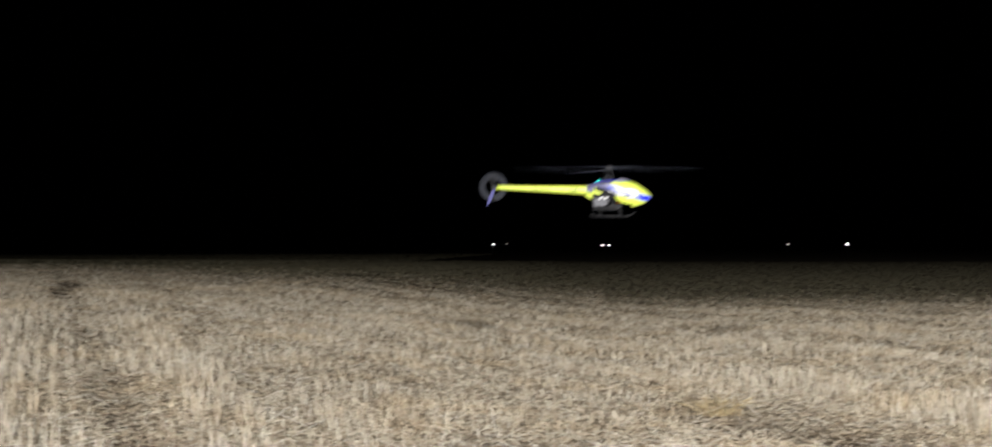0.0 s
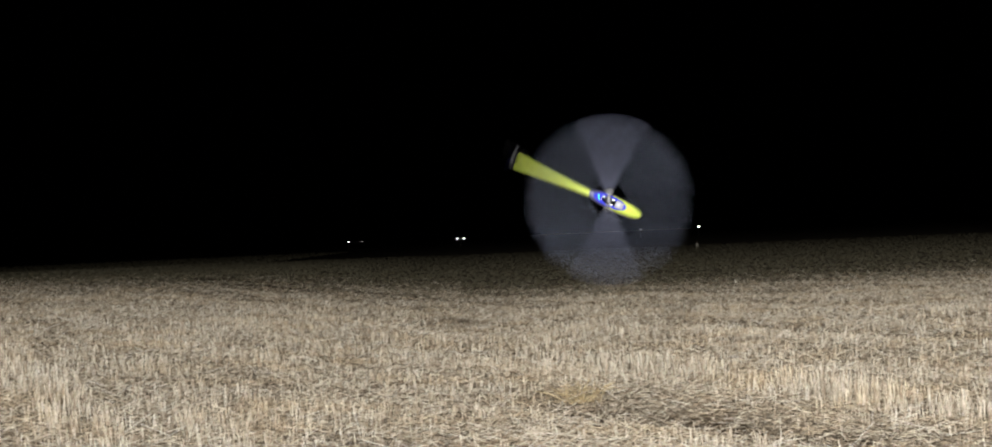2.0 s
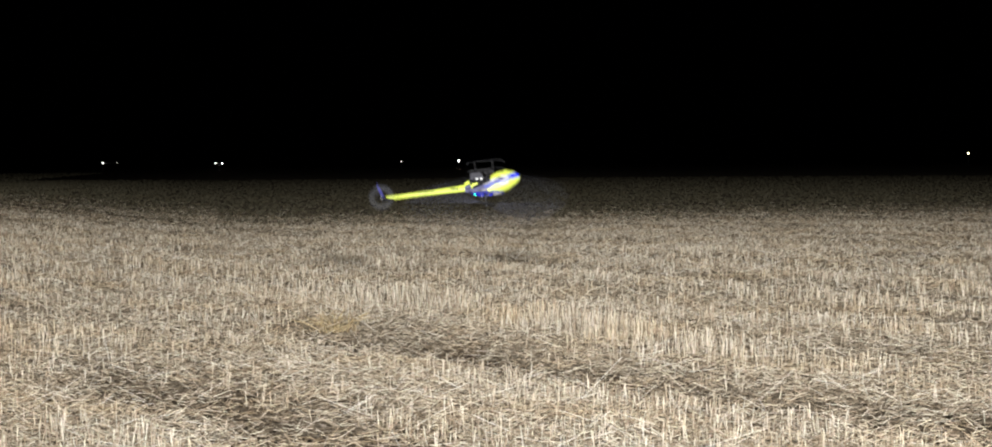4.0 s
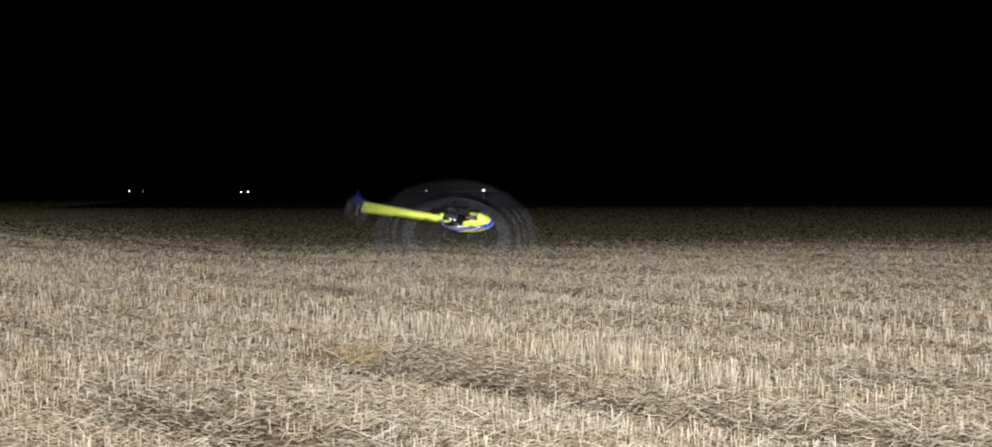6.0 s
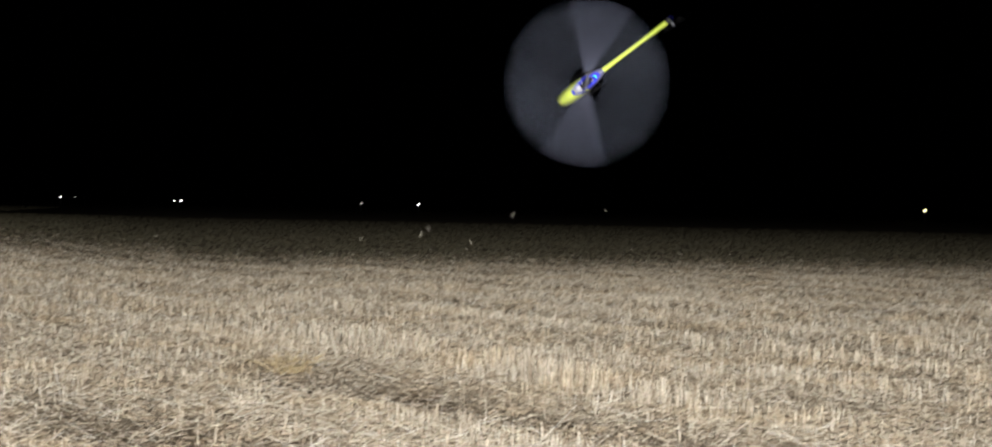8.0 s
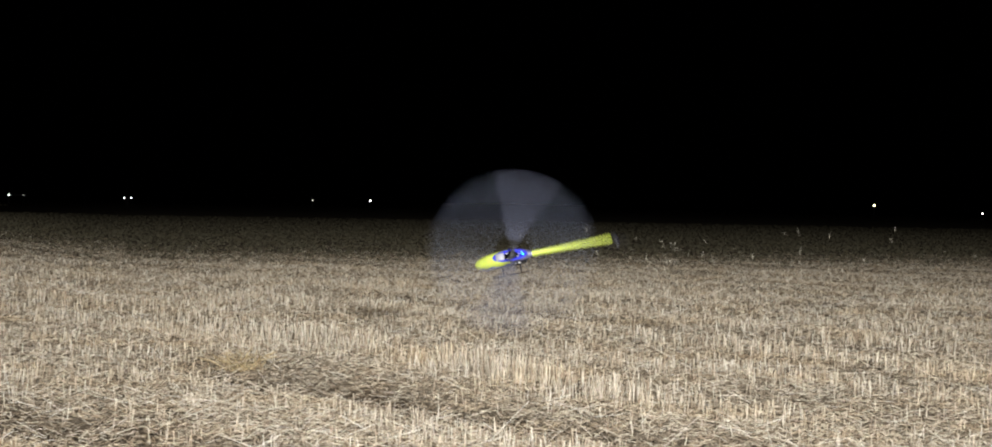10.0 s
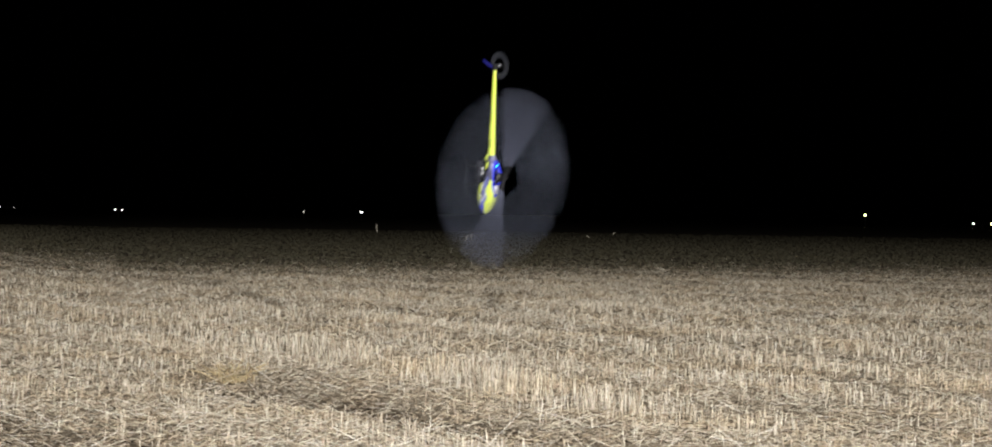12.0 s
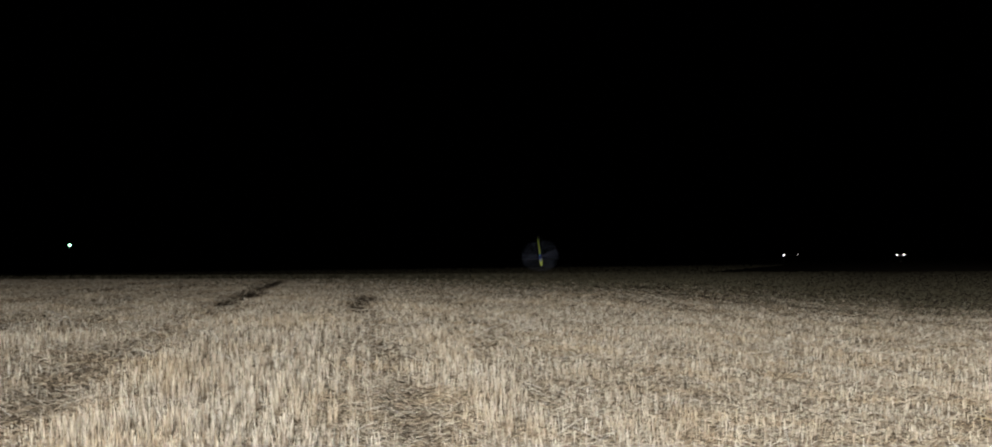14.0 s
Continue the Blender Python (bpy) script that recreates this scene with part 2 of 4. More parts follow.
def rod(bm, a, b, r0, r1=None, n=10):
    a, b = Vector(a), Vector(b)
    m = Matrix.Translation((a + b) / 2) @ (b - a).to_track_quat("Z", "Y").to_matrix().to_4x4()
    bmesh.ops.create_cone(bm, cap_ends=True, segments=n, radius1=r0, radius2=r0 if r1 is None else r1, depth=(b - a).length, matrix=m)


def loft(bm, rings, closed=True, caps=True, colour=None):
    """Skins rings of equal counts of corners; colour(centre) gives each face its material slot."""
    vs = [[bm.verts.new(p) for p in ring] for ring in rings]
    n = len(rings[0])
    for a, b in zip(vs, vs[1:]):
        for i in range(n if closed else n - 1):
            f = bm.faces.new((a[i], a[(i + 1) % n], b[(i + 1) % n], b[i]))
            if colour:
                f.material_index = colour(f.calc_center_median())
    if caps:
        for ring, flip in ((vs[0], True), (vs[-1], False)):
            f = bm.faces.new(ring[::-1] if flip else ring)
            if colour:
                f.material_index = colour(f.calc_center_median())


# ---- the field ----
ALONG = Vector((-0.31, 0.951))  # the way the drill rows run
RUTS = [  # wheel tracks: offset across the rows, half width, how bare, from and to along the rows, drift
    (-2.5, 0.34, 0.42, 0, 70, 0.0), (-2.6, 0.36, 1.0, 33, 66, 0.0), (0.5, 0.24, 0.4, 0, 70, -0.009), (0.4, 0.3, 0.75, 30, 44, -0.009), (-7.2, 0.4, 0.5, 12, 60, 0.01),
    (3.2, 0.55, 0.68, 4, 14, -0.1), (6.0, 0.45, 0.6, 5, 15.5, -0.2), (-3.9, 0.25, 0.4, 22, 60, 0.0), (1.7, 0.25, 0.35, 20, 50, 0.02),
    (-4.9, 0.35, 0.45, 0, 60, 0.0), (9.0, 0.25, 0.3, 16, 45, -0.05), (12.0, 0.3, 0.3, 12, 45, 0.0), (10.2, 0.5, 0.35, 6, 14, -0.1)]


def across(x, y):
    return x * ALONG.y - y * ALONG.x, x * ALONG.x + y * ALONG.y


def wobble(x, y):
    return 0.06 * np.sin(0.55 * x + 0.8 * y) + 0.04 * np.sin(1.7 * x - 0.9 * y + 1) + 0.05 * np.sin(0.23 * y + 2)


def rut_depth(x, y):
    r, s = across(x, y)
    r = r + wobble(x, y)
    out = np.zeros_like(r)
    for at, half, bare, s0, s1, drift in RUTS:
        ends = np.clip((s - s0) / 2, 0, 1) * np.clip((s1 - s) / 3, 0, 1)
        out = np.maximum(out, bare * ends * np.exp(-((r - at - drift * (s - 10)) / half) ** 2))
    # a wheel mark that cuts across the far rows
    cut = y - (40 - (x + 1.3) * 1.75) + 0.5 * np.sin(1.7 * x)
    out = np.maximum(out, (0.62 + 0.25 * np.sin(2.1 * x + 0.9 * y)) * (np.exp(-(cut / 0.9) ** 2) + 0.6 * np.exp(-((cut - 3.2) / 0.8) ** 2)) * np.clip((x + 10) / 1.5, 0, 1) * np.clip((-0.3 - x) / 1.0, 0, 1))
    return out


def height(x, y):
    """The ground: level ahead, a bank that rises to the left, a fall past the crest."""
    x, y = np.asarray(x, float), np.asarray(y, float)
    s = np.log1p(np.exp(np.clip((-x - 1.5) / 0.8, -40, 40))) * 0.8
    far = np.clip((y - 50) / 110, 0, 1)
    z = 0.68 * (1 - np.exp(-s / 5)) * (1 - 0.8 * far * far * (3 - 2 * far))
    z = z + 0.011 * np.clip(-x - 12, 0, 30) * (1 - far)
    near = np.exp(-(np.hypot(x, y) / 60) ** 2)
    z = z + near * (0.03 * np.sin(0.9 * x + 0.4 * y) * np.sin(0.5 * y - 0.3 * x) + 0.015 * np.sin(2.3 * x + 1.1 * y))
    return z - 0.06 * rut_depth(x, y)


def field_edge(x):
    """How far out the stubble ends and the ploughed soil begins; drawn in on the left to dim the far ground."""
    return np.where(x > 0, 40.0 + 0.08 * x, np.where(x > -9, 40 - 0.15 * x, 41.35 + (-9 - x) * 1.0))


def ground():
    """One sheet from under the camera to the horizon, finest where the camera looks."""
    d = np.concatenate([np.linspace(0.001, 7.5, 12), np.geomspace(8, 60, 330), np.geomspace(61, 2600, 60)])
    a = np.concatenate([np.linspace(-180, -42, 24)[:-1], np.linspace(-42, 42, 330), np.linspace(42, 180, 24)[1:-1]])
    dd, aa = np.meshgrid(d, np.radians(a), indexing="ij")
    x, y = -np.sin(aa) * dd, np.cos(aa) * dd
    z = height(x, y)
    rng = np.random.default_rng(3)
    z = z + rng.normal(0, 0.012, z.shape) * (dd < 60) * (dd > 8)
    n, k = x.shape
    v = np.stack([x, y, z], -1).reshape(-1, 3)
    i, j = np.meshgrid(np.arange(n - 1), np.arange(k), indexing="ij")
    j2 = (j + 1) % k
    f = np.stack([i * k + j, (i + 1) * k + j, (i + 1) * k + j2, i * k + j2], -1).reshape(-1, 4)[:, ::-1]
    ob = mesh_of("ground", v, f, [GROUND], True)
    edge = field_edge(x) + 0.6 * np.sin(x * 1.3) + 0.4 * np.sin(x * 3.1 + 1)
    # left of centre the soil darkens further, painting in the floodlights' falloff
    tilled_dim = np.clip((y - edge + 6) / 16, 0, 1) * np.where(x < 0, np.clip(0.2 - x * 0.06, 0.2, 0.8), 0.2)
    bare = np.maximum(rut_depth(x, y), tilled_dim).reshape(-1)
    at = ob.data.attributes.new("bare", "FLOAT", "POINT")
    at.data.foreach_set("value", bare.astype(np.float32))
    tagged(ob, "dark soil strewn with pale chopped straw", "ground", kind="structure")


BANDS = [  # strips where the stubble still stands: offset across the rows, half width, share
    (-5.8, 0.5, 0.6), (-3.6, 0.6, 0.55), (-1.0, 1.15, 0.85), (1.2, 0.35, 0.7), (2.2, 0.4, 0.3), (7.6, 0.5, 0.8),
    (9.8, 0.5, 0.4), (11.2, 0.4, 0.5), (13.0, 0.5, 0.5), (15.0, 0.45, 0.6), (17.2, 0.5, 0.5), (19.5, 0.5, 0.55), (22.0, 0.6, 0.5)]


def clumps(x, y):
    """Uneven patches of one to three metres and tufts of a few hands."""
    wide = np.sin(1.1 * x + 0.5 * np.sin(0.9 * y)) * np.sin(0.8 * y + 0.7 * np.sin(1.3 * x)) + 0.6 * np.sin(2.3 * x + 1.9 * y + np.sin(2.1 * y))
    tuft = np.sin(6.1 * x + 2 * np.sin(3.3 * y)) * np.sin(5.3 * y + 2 * np.sin(4.1 * x))
    return np.clip(0.72 + 0.28 * wide + 0.35 * tuft, 0.12, 1.3)


def standing(r, s):
    """The share of stalks still upright."""
    r = r + 0.012 * np.clip(s - 14, 0, 22) ** 1.9 * np.clip((r - 2) / 4, 0, 1)
    out = 0.12 + 0.34 * np.clip((s - 14) / 14, 0, 1) + 0.07 * np.sin(r * 3.1 + 0.35 * s) + 0.05 * np.sin(0.8 * s - r)
    for at, half, share in BANDS:
        if at == 7.6:  # trodden flat towards its near end
            share = share * np.clip((s - 8.0) / 3.5, 0.3, 1)
        out = np.maximum(out, share * np.exp(-((r - at) / half) ** 4) * (0.78 + 0.3 * np.sin(1.3 * s + at) * np.sin(3.1 * s + 2 * at)))
    return np.clip(out, 0.04, 1)


def stalks(name, count, near, far, label, rng, tall=(0.13, 0.27), wide=0.0023, mat=None, tilled_dim=False, east=200):
    """Standing stubble in drill rows: three-sided stalks, thinned in the wheel tracks and trodden bands."""
    a = np.radians(rng.uniform(-33, 33.5, count))
    d = rng.uniform(near, far, count) if tilled_dim else rng.uniform(near**0.5, far**0.5, count) ** 2  # thinner with distance
    x, y = -np.sin(a) * d, np.cos(a) * d
    r, s = across(x, y)
    if not tilled_dim:  # several stems to a plant
        r, s = (np.repeat(q[::6], 6)[:count] for q in (np.round(r / 0.15) * 0.15 + rng.normal(0, 0.03, count), s))
        r, s = r + rng.normal(0, 0.016, count), s + rng.normal(0, 0.024, count)
    x, y = r * ALONG.y + s * ALONG.x, -r * ALONG.x + s * ALONG.y
    band = np.full(count, 0.5) if tilled_dim else standing(r + wobble(x, y), s) * clumps(x, y)
    keep = (rng.uniform(0, 1, count) < band) & (rut_depth(x, y) < rng.uniform(0.05, 0.6, count)) & ((y < field_edge(x) + np.where(x > 0, 2.5, 5) * rng.normal(0.3, 1, count)) != tilled_dim)
    if tilled_dim:
        keep = keep & (x < east) & (d < far - 60 * rng.uniform(0, 1, count) ** 2)
    x, y, band = x[keep], y[keep], band[keep]
    n = len(x)
    z = height(x, y) - 0.02
    h = rng.uniform(*tall, n) * 0.8 if tilled_dim else rng.uniform(*tall, n) * np.clip(0.45 + 0.6 * band, 0.5, 1.05) * np.clip(1.3 - np.hypot(x, y) / 48, 0.4, 1)
    lean = rng.normal(0, 0.1, (n, 2)) * h[:, None]
    w = wide * rng.uniform(0.7, 1.3, n) * np.clip(np.hypot(x, y) / 14, 1, 5 if tilled_dim else 3)
    turn = rng.uniform(0, 2 * np.pi, n)
    corners = []
    for top in (0, 1):
        for k in range(3):
            t = turn + k * 2 * np.pi / 3
            ww = w * (0.75 if top else 1)
            corners.append(np.stack([x + np.cos(t) * ww + top * lean[:, 0], y + np.sin(t) * ww + top * lean[:, 1], z + top * h], -1))
    v = np.stack(corners, 1).reshape(-1, 3)
    base = np.arange(n)[:, None] * 6
    f = np.concatenate([base + np.array(q) for q in ((0, 1, 4, 3), (1, 2, 5, 4), (2, 0, 3, 5))])
    tagged(mesh_of(name, v, f, [mat or STUBBLE]), label, "stubble", kind="stuff")


def litter(name, count, near, far, label, rng, length=(0.02, 0.09), wide=0.0014, mat=None):
    """Chopped straw lying about: bent three-cornered pieces, some propped on others."""
    a = np.radians(rng.uniform(-33, 33.5, count))
    d = rng.uniform(near**0.5, far**0.5, count) ** 2
    x, y = -np.sin(a) * d, np.cos(a) * d
    keep = (rut_depth(x, y) < rng.uniform(0.1, 1.1, count)) & (y < field_edge(x) + np.where(x > 0, 5, 9) * rng.normal(0.5, 1, count))
    x, y = x[keep], y[keep]
    n = len(x)
    ln, t = rng.uniform(*length, n) * np.where(rng.uniform(0, 1, n) < 0.07, 2.0, 1.0), rng.uniform(0, np.pi * 2, n)
    ln = ln * np.clip(np.hypot(x, y) / 20, 1, 1.4)
    up = np.abs(rng.normal(0, 0.3, n)) * ln
    z = height(x, y) + rng.uniform(0.0, 0.035, n)
    dx, dy = np.cos(t) * ln / 2, np.sin(t) * ln / 2
    w = wide * np.clip(np.hypot(x, y) / 14, 1, 2.2) * rng.uniform(0.6, 1.3, n)

    px, py = -np.sin(t) * w, np.cos(t) * w
    p = [(x - dx + px, y - dy + py, z), (x - dx - px, y - dy - py, z), (x - dx, y - dy, z + 1.6 * w),
         (x + dx + px, y + dy + py, z + up), (x + dx - px, y + dy - py, z + up), (x + dx, y + dy, z + up + 1.6 * w)]
    v = np.stack([np.stack(q, -1) for q in p], 1).reshape(-1, 3)
    base = np.arange(n)[:, None] * 6
    f = np.concatenate([base + np.array(q) for q in ((1, 2, 5, 4), (2, 0, 3, 5))])
    tagged(mesh_of(name, v, f, [mat or LITTER]), label, "straw", kind="stuff")


ground()
RNG = np.random.default_rng(11)
stalks("stubble", 470000, 7.5, 72, "short pale cereal stubble standing in drill rows", RNG)
# upright pieces added past the edge to catch floodlight that flat soil would miss
stalks("far_relief", 300000, 36, 150, "low brown clods of the next field, added to catch the light", RNG, (0.035, 0.085), 0.0105, DULL, True)
stalks("distant_relief", 110000, 75, 260, "dark upright pieces added to show dim ground far across the fields", RNG, (0.08, 0.2), 0.02, DULL, True, -16)
litter("loose_straw", 520000, 7.5, 72, "chopped pale straw lying between the stubble", RNG)
litter("long_straw", 4200, 7.5, 30, "long bleached straws lying loose on the stubble", RNG, (0.09, 0.24), 0.0013, PALE)


def straw_tuft(x, y, wide, count, label, rng):
    """A tuft of long golden straw left lying in a heap."""
    bm = bmesh.new()
    for _ in range(count):
        a, q = rng.uniform(0, 2 * math.pi), rng.normal(0, 0.35)
        p = Vector((rng.normal(0, wide / 3), rng.normal(0, wide / 6), 0.0))
        way = Vector((math.cos(a), math.sin(a) * 0.6, abs(q) + 0.9)).normalized()
        ln, w = rng.uniform(0.18, 0.42), rng.uniform(0.0015, 0.003)
        side = way.cross(Vector((0, 0, 1))).normalized() * w
        pts = [p + way * ln * k - Vector((0, 0, 0.9 * ln * k * k * 0.45)) for k in (0, 0.5, 1)]
        for o in pts:
            o.z = max(o.z, 0.01) + rng.uniform(0, 0.02)
        loft(bm, [[o + side, o - side, o + Vector((0, 0, 1.5 * w))] for o in pts], caps=False)
    ob = part("straw_tuft", bm, GOLDEN, None, "", False)
    ob.matrix_world = Matrix.Translation((x, y, float(height(x, y))))
    tagged(ob, label, "straw tuft", kind="stuff")


straw_tuft(1.0, 14.9, 0.3, 75, "golden tuft of long straw lying in the stubble", RNG)


# ---- straw that the rotor wash throws up ----
def flying_straw(rng, t0, x, y):
    """One bent straw; returns it with the rows of its flight."""
    ln, w = rng.uniform(0.02, 0.075), 0.0011
    bm = bmesh.new()
    pts = [Vector((ln * (k - 0.5), 0.25 * ln * (k - 0.5) ** 2 * 2, 0)) for k in (0, 0.25, 0.5, 0.75, 1)]
    loft(bm, [[p + Vector((0, w, 0)), p + Vector((0, -w, 0)), p + Vector((0, 0, 1.6 * w))] for p in pts])
    ob = part("flying_straw", bm, PALE, None, "", False)
    tagged(ob, "loose pale straw whirled up by the rotor wash", "straw", "straws in the air")
    vx, vy, up = rng.normal(0, 0.9), rng.normal(0.3, 0.7), rng.uniform(2.4, 3.8)
    last = up * 2 / 4.6
    spin, a0 = rng.uniform(-60, 60, 2), rng.uniform(0, 360)
    rows = [(0.0, pose(x, y, float(height(x, y)) + 0.02, 0, 0, a0))]
    n = int(last * 10)
    for k in range(n + 1):
        u = k / n * last
        px, py = x + vx * u, y + vy * u
        z = float(height(px, py)) + 0.02 + max(0.0, up * u - 2.3 * u * u)
        rows.append((round(t0 + u, 2), pose(px, py, z, spin[0] * k, spin[1] * k * 0.5, a0 + 20 * k)))
    rows.append((14.0, rows[-1][1]))
    return ob, rows


FLIGHTS = []
for start, stop, count, mid in ((6.9, 7.7, 22, (2.8, 16.0)), (9.35, 9.75, 80, (4.9, 14.4)), (10.2, 10.6, 45, (1.75, 15.0)), (10.9, 11.6, 14, (3.0, 15.0)), (1.5, 1.9, 4, (2.4, 15.5)), (3.6, 4.0, 6, (3.0, 16.0))):
    for _ in range(count):
        FLIGHTS.append(flying_straw(RNG, round(RNG.uniform(start, stop), 2), mid[0] + RNG.normal(0, 0.8), mid[1] + RNG.normal(0, 0.8)))


# ---- far lamps on the horizon ----
def far_lamp(yaw, elevation, dist, heads, label, group=""):
    """A post with one or two lamp heads, far across the fields. heads: side step, width, material."""
    a = radians(yaw)
    x, y = -math.sin(a) * dist, math.cos(a) * dist
    foot = float(height(x, y))
    top = EYE.z + math.tan(radians(elevation)) * dist
    root = tagged(new("yard_lamp"), label, "lamp", group)
    root.matrix_world = pose(x, y, foot, 0, 0, yaw)
    bm = bmesh.new()
    rod(bm, (0, 0, -0.2), (0, 0, top - foot), 0.09, 0.06)
    part("post", bm, DARK_POST, root)
    for step, width, mat in heads:
        bm = bmesh.new()
        rod(bm, (0, 0, top - foot - 0.02), (step, 0, top - foot - 0.02), 0.04) if abs(step) > 0.05 else None
        box(bm, (width * 1.2, width * 0.7, width * 0.25), pose(step, 0.0, top - foot + width * 0.6), 0.02)
        head = part("lamp_head", bm, DARK_POST, root)
        bm = bmesh.new()
        bmesh.ops.create_uvsphere(bm, u_segments=14, v_segments=8, radius=width / 2, matrix=pose(step, -width * 0.25, top - foot))
        part("bulb", bm, mat, head, "glowing lamp")


FAR = "lamps along the horizon"
far_lamp(3.73, 0.02, 320, [(0.0, 0.21, LAMP_WHITE), (2.5, 0.14, LAMP_DIM)], "bright white lamp beside a dim one across the fields", FAR)
far_lamp(0.0, -0.02, 320, [(-0.62, 0.2, LAMP_WHITE), (0.62, 0.22, LAMP_WHITE)], "pair of white lamps close together across the fields", FAR)
far_lamp(-6.0, 0.0, 320, [(0.0, 0.26, LAMP_DIM)], "small faint white lamp across the fields", FAR)
far_lamp(-7.91, 0.01, 320, [(0.0, 0.3, LAMP_WHITE)], "single bright white lamp across the fields", FAR)
far_lamp(-24.51, 0.13, 320, [(0.0, 0.3, LAMP_YELLOW)], "single yellowish lamp across the fields", FAR)
far_lamp(-28.2, -0.09, 320, [(-1.6, 0.24, LAMP_WHITE), (1.6, 0.27, LAMP_YELLOW)], "pair of small lamps set apart across the fields", FAR)
far_lamp(27.16, 0.62, 320, [(0.0, 0.45, LAMP_GREEN), (-0.1, 0.3, LAMP_DIM)], "greenish lamp on a tall post across the fields", FAR)


# ---- the model helicopter: origin at the rotor hub, nose to +x ----
def helicopter():
    root = tagged(new("model_helicopter"), "yellow and blue model helicopter with a long boom, tumbling over stubble", "helicopter")

    # canopy: an egg-shaped shell, open below at the back
    top = [(-0.19, -0.165), (-0.12, -0.115), (-0.03, -0.085), (0.06, -0.08), (0.15, -0.094), (0.24, -0.128), (0.31, -0.176), (0.345, -0.21), (0.36, -0.237)]
    low = [(-0.19, -0.174), (-0.12, -0.18), (-0.03, -0.198), (0.04, -0.22), (0.075, -0.295), (0.13, -0.325), (0.22, -0.327), (0.30, -0.3), (0.345, -0.266), (0.36, -0.239)]
    half = [0.028, 0.05, 0.068, 0.074, 0.074, 0.066, 0.048, 0.03, 0.004]

    def at(curve, x):
        return float(np.interp(x, [p[0] for p in curve], [p[1] for p in curve]))

    def shade(c):
        # slanted bands: yellow crown and chin, silver flank, blue stripe to the nose
        lift = c.z + 0.165 + 0.25 * c.x
        if lift > 0.036 + 0.012 * math.sin(40 * c.x):
            return 0 if c.x > 0.03 + 0.5 * (lift - 0.06) else 5 if c.x > -0.13 else 2
        if lift > -0.036:
            tip = 0.25 - 2.2 * abs(lift + 0.006)
            if c.x > tip:
                return (1 if c.x > 0.265 and lift < 0.02 else 6 if c.x < 0.3 else 0) if c.x < 0.352 and lift > -0.03 else 0
            if c.x > tip - 0.026 and c.x > 0.1:
                return 3
            if abs(lift + 0.02 - 0.006 * math.sin(45 * c.x)) < 0.006 and -0.02 < c.x < 0.14:
                return 3
            return 6 if abs(lift - 0.012) < 0.015 and 0.0 < c.x < 0.15 + 1.5 * lift else 2
        return 0 if c.x > 0.065 else 4

    xs = -0.19 + 0.55 * (1 - (1 - np.linspace(0, 1, 120)) ** 1.35)
    rings = []
    for x in xs:
        t, b, w = at(top, x), at(low, x), float(np.interp(x, [p[0] for p in top], half))
        rings.append([(x, w * math.copysign(abs(math.cos(q)) ** 0.8, math.cos(q)), (t + b) / 2 + (t - b) / 2 * math.copysign(abs(math.sin(q)) ** 0.9, math.sin(q)))
                      for q in np.linspace(0, 2 * math.pi, 96, endpoint=False)])
    def skin(x, y):
        """The height of the shell's upper side."""
        t, b, w = at(top, x), at(low, x), float(np.interp(x, [p[0] for p in top], half))
        c = min(1.0, abs(y) / w) ** 1.25
        return (t + b) / 2 + (t - b) / 2 * (1 - c * c) ** 0.45

    well = (0.022, 0.16, 0.055)  # the oval opening round the mast: centre, half length, half width

    def in_well(c):
        return ((c.x - well[0]) / well[1]) ** 2 + (c.y / well[2]) ** 2 < 1 and c.z > (at(top, c.x) + at(low, c.x)) / 2

    def in_belly(c):
        return -0.12 < c.x < 0.2 and c.z < at(low, c.x) + 0.03 + 0.12 * max(0.0, 0.06 - abs(c.x - 0.12)) and abs(c.y) < 0.06

    bm = bmesh.new()
    loft(bm, rings, colour=shade)
    bmesh.ops.recalc_face_normals(bm, faces=bm.faces)
    bmesh.ops.delete(bm, geom=[f for f in bm.faces if in_well(f.calc_center_median()) or in_belly(f.calc_center_median())], context="FACES")
    canopy = part("canopy", bm, [YELLOW, BLUE, SILVER, WHITE, CARBON, CROWN, PERIWINKLE], root, "yellow canopy with blue and silver flashes")

    # the opening's blue lining and the pale cover before the mast
    def oval(k, drop):
        ring = []
        for q in np.linspace(0, 2 * math.pi, 48, endpoint=False):
            x, y = well[0] + well[1] * k * math.cos(q), well[2] * k * math.sin(q)
            ring.append((x, y, skin(x, y) - drop))
        return ring

    bm = bmesh.new()
    loft(bm, [oval(1.05, -0.002), oval(0.92, -0.003), oval(0.76, 0.006), oval(0.6, 0.018), oval(0.52, 0.045)], caps=False)
    part("well_lining", bm, DEEP_BLUE, canopy, "blue lining of the opening round the mast")
    bm = bmesh.new()
    loft(bm, [oval(0.56, 0.043), oval(0.3, 0.05)], caps=True)
    part("well_floor", bm, CARBON, canopy, "black carbon deck")
    bm = bmesh.new()
    cover = []
    for x in (0.076, 0.083, 0.12, 0.156, 0.162):
        w = 0.037 if 0.08 < x < 0.16 else 0.032
        cover.append([(x, y, skin(x, y) + (0.006 if 0.08 < x < 0.16 else -0.012) - (0.006 if abs(y) > 0.9 * w else 0)) for y in np.linspace(-w, w, 9)])
    loft(bm, cover, closed=False, caps=False)
    part("front_cover", bm, COVER, canopy, "pale grey cover before the mast")
    for x, y in ((-0.05, 0.02), (-0.07, -0.016), (0.045, 0.026), (0.045, -0.026)):
        bm = bmesh.new()
        box(bm, (0.026, 0.013, 0.014), pose(x, y, skin(x, y) - 0.026, 0, 0, 20), 0.002)
        part("top_servo", bm, METAL, canopy, "metal servo end", False)

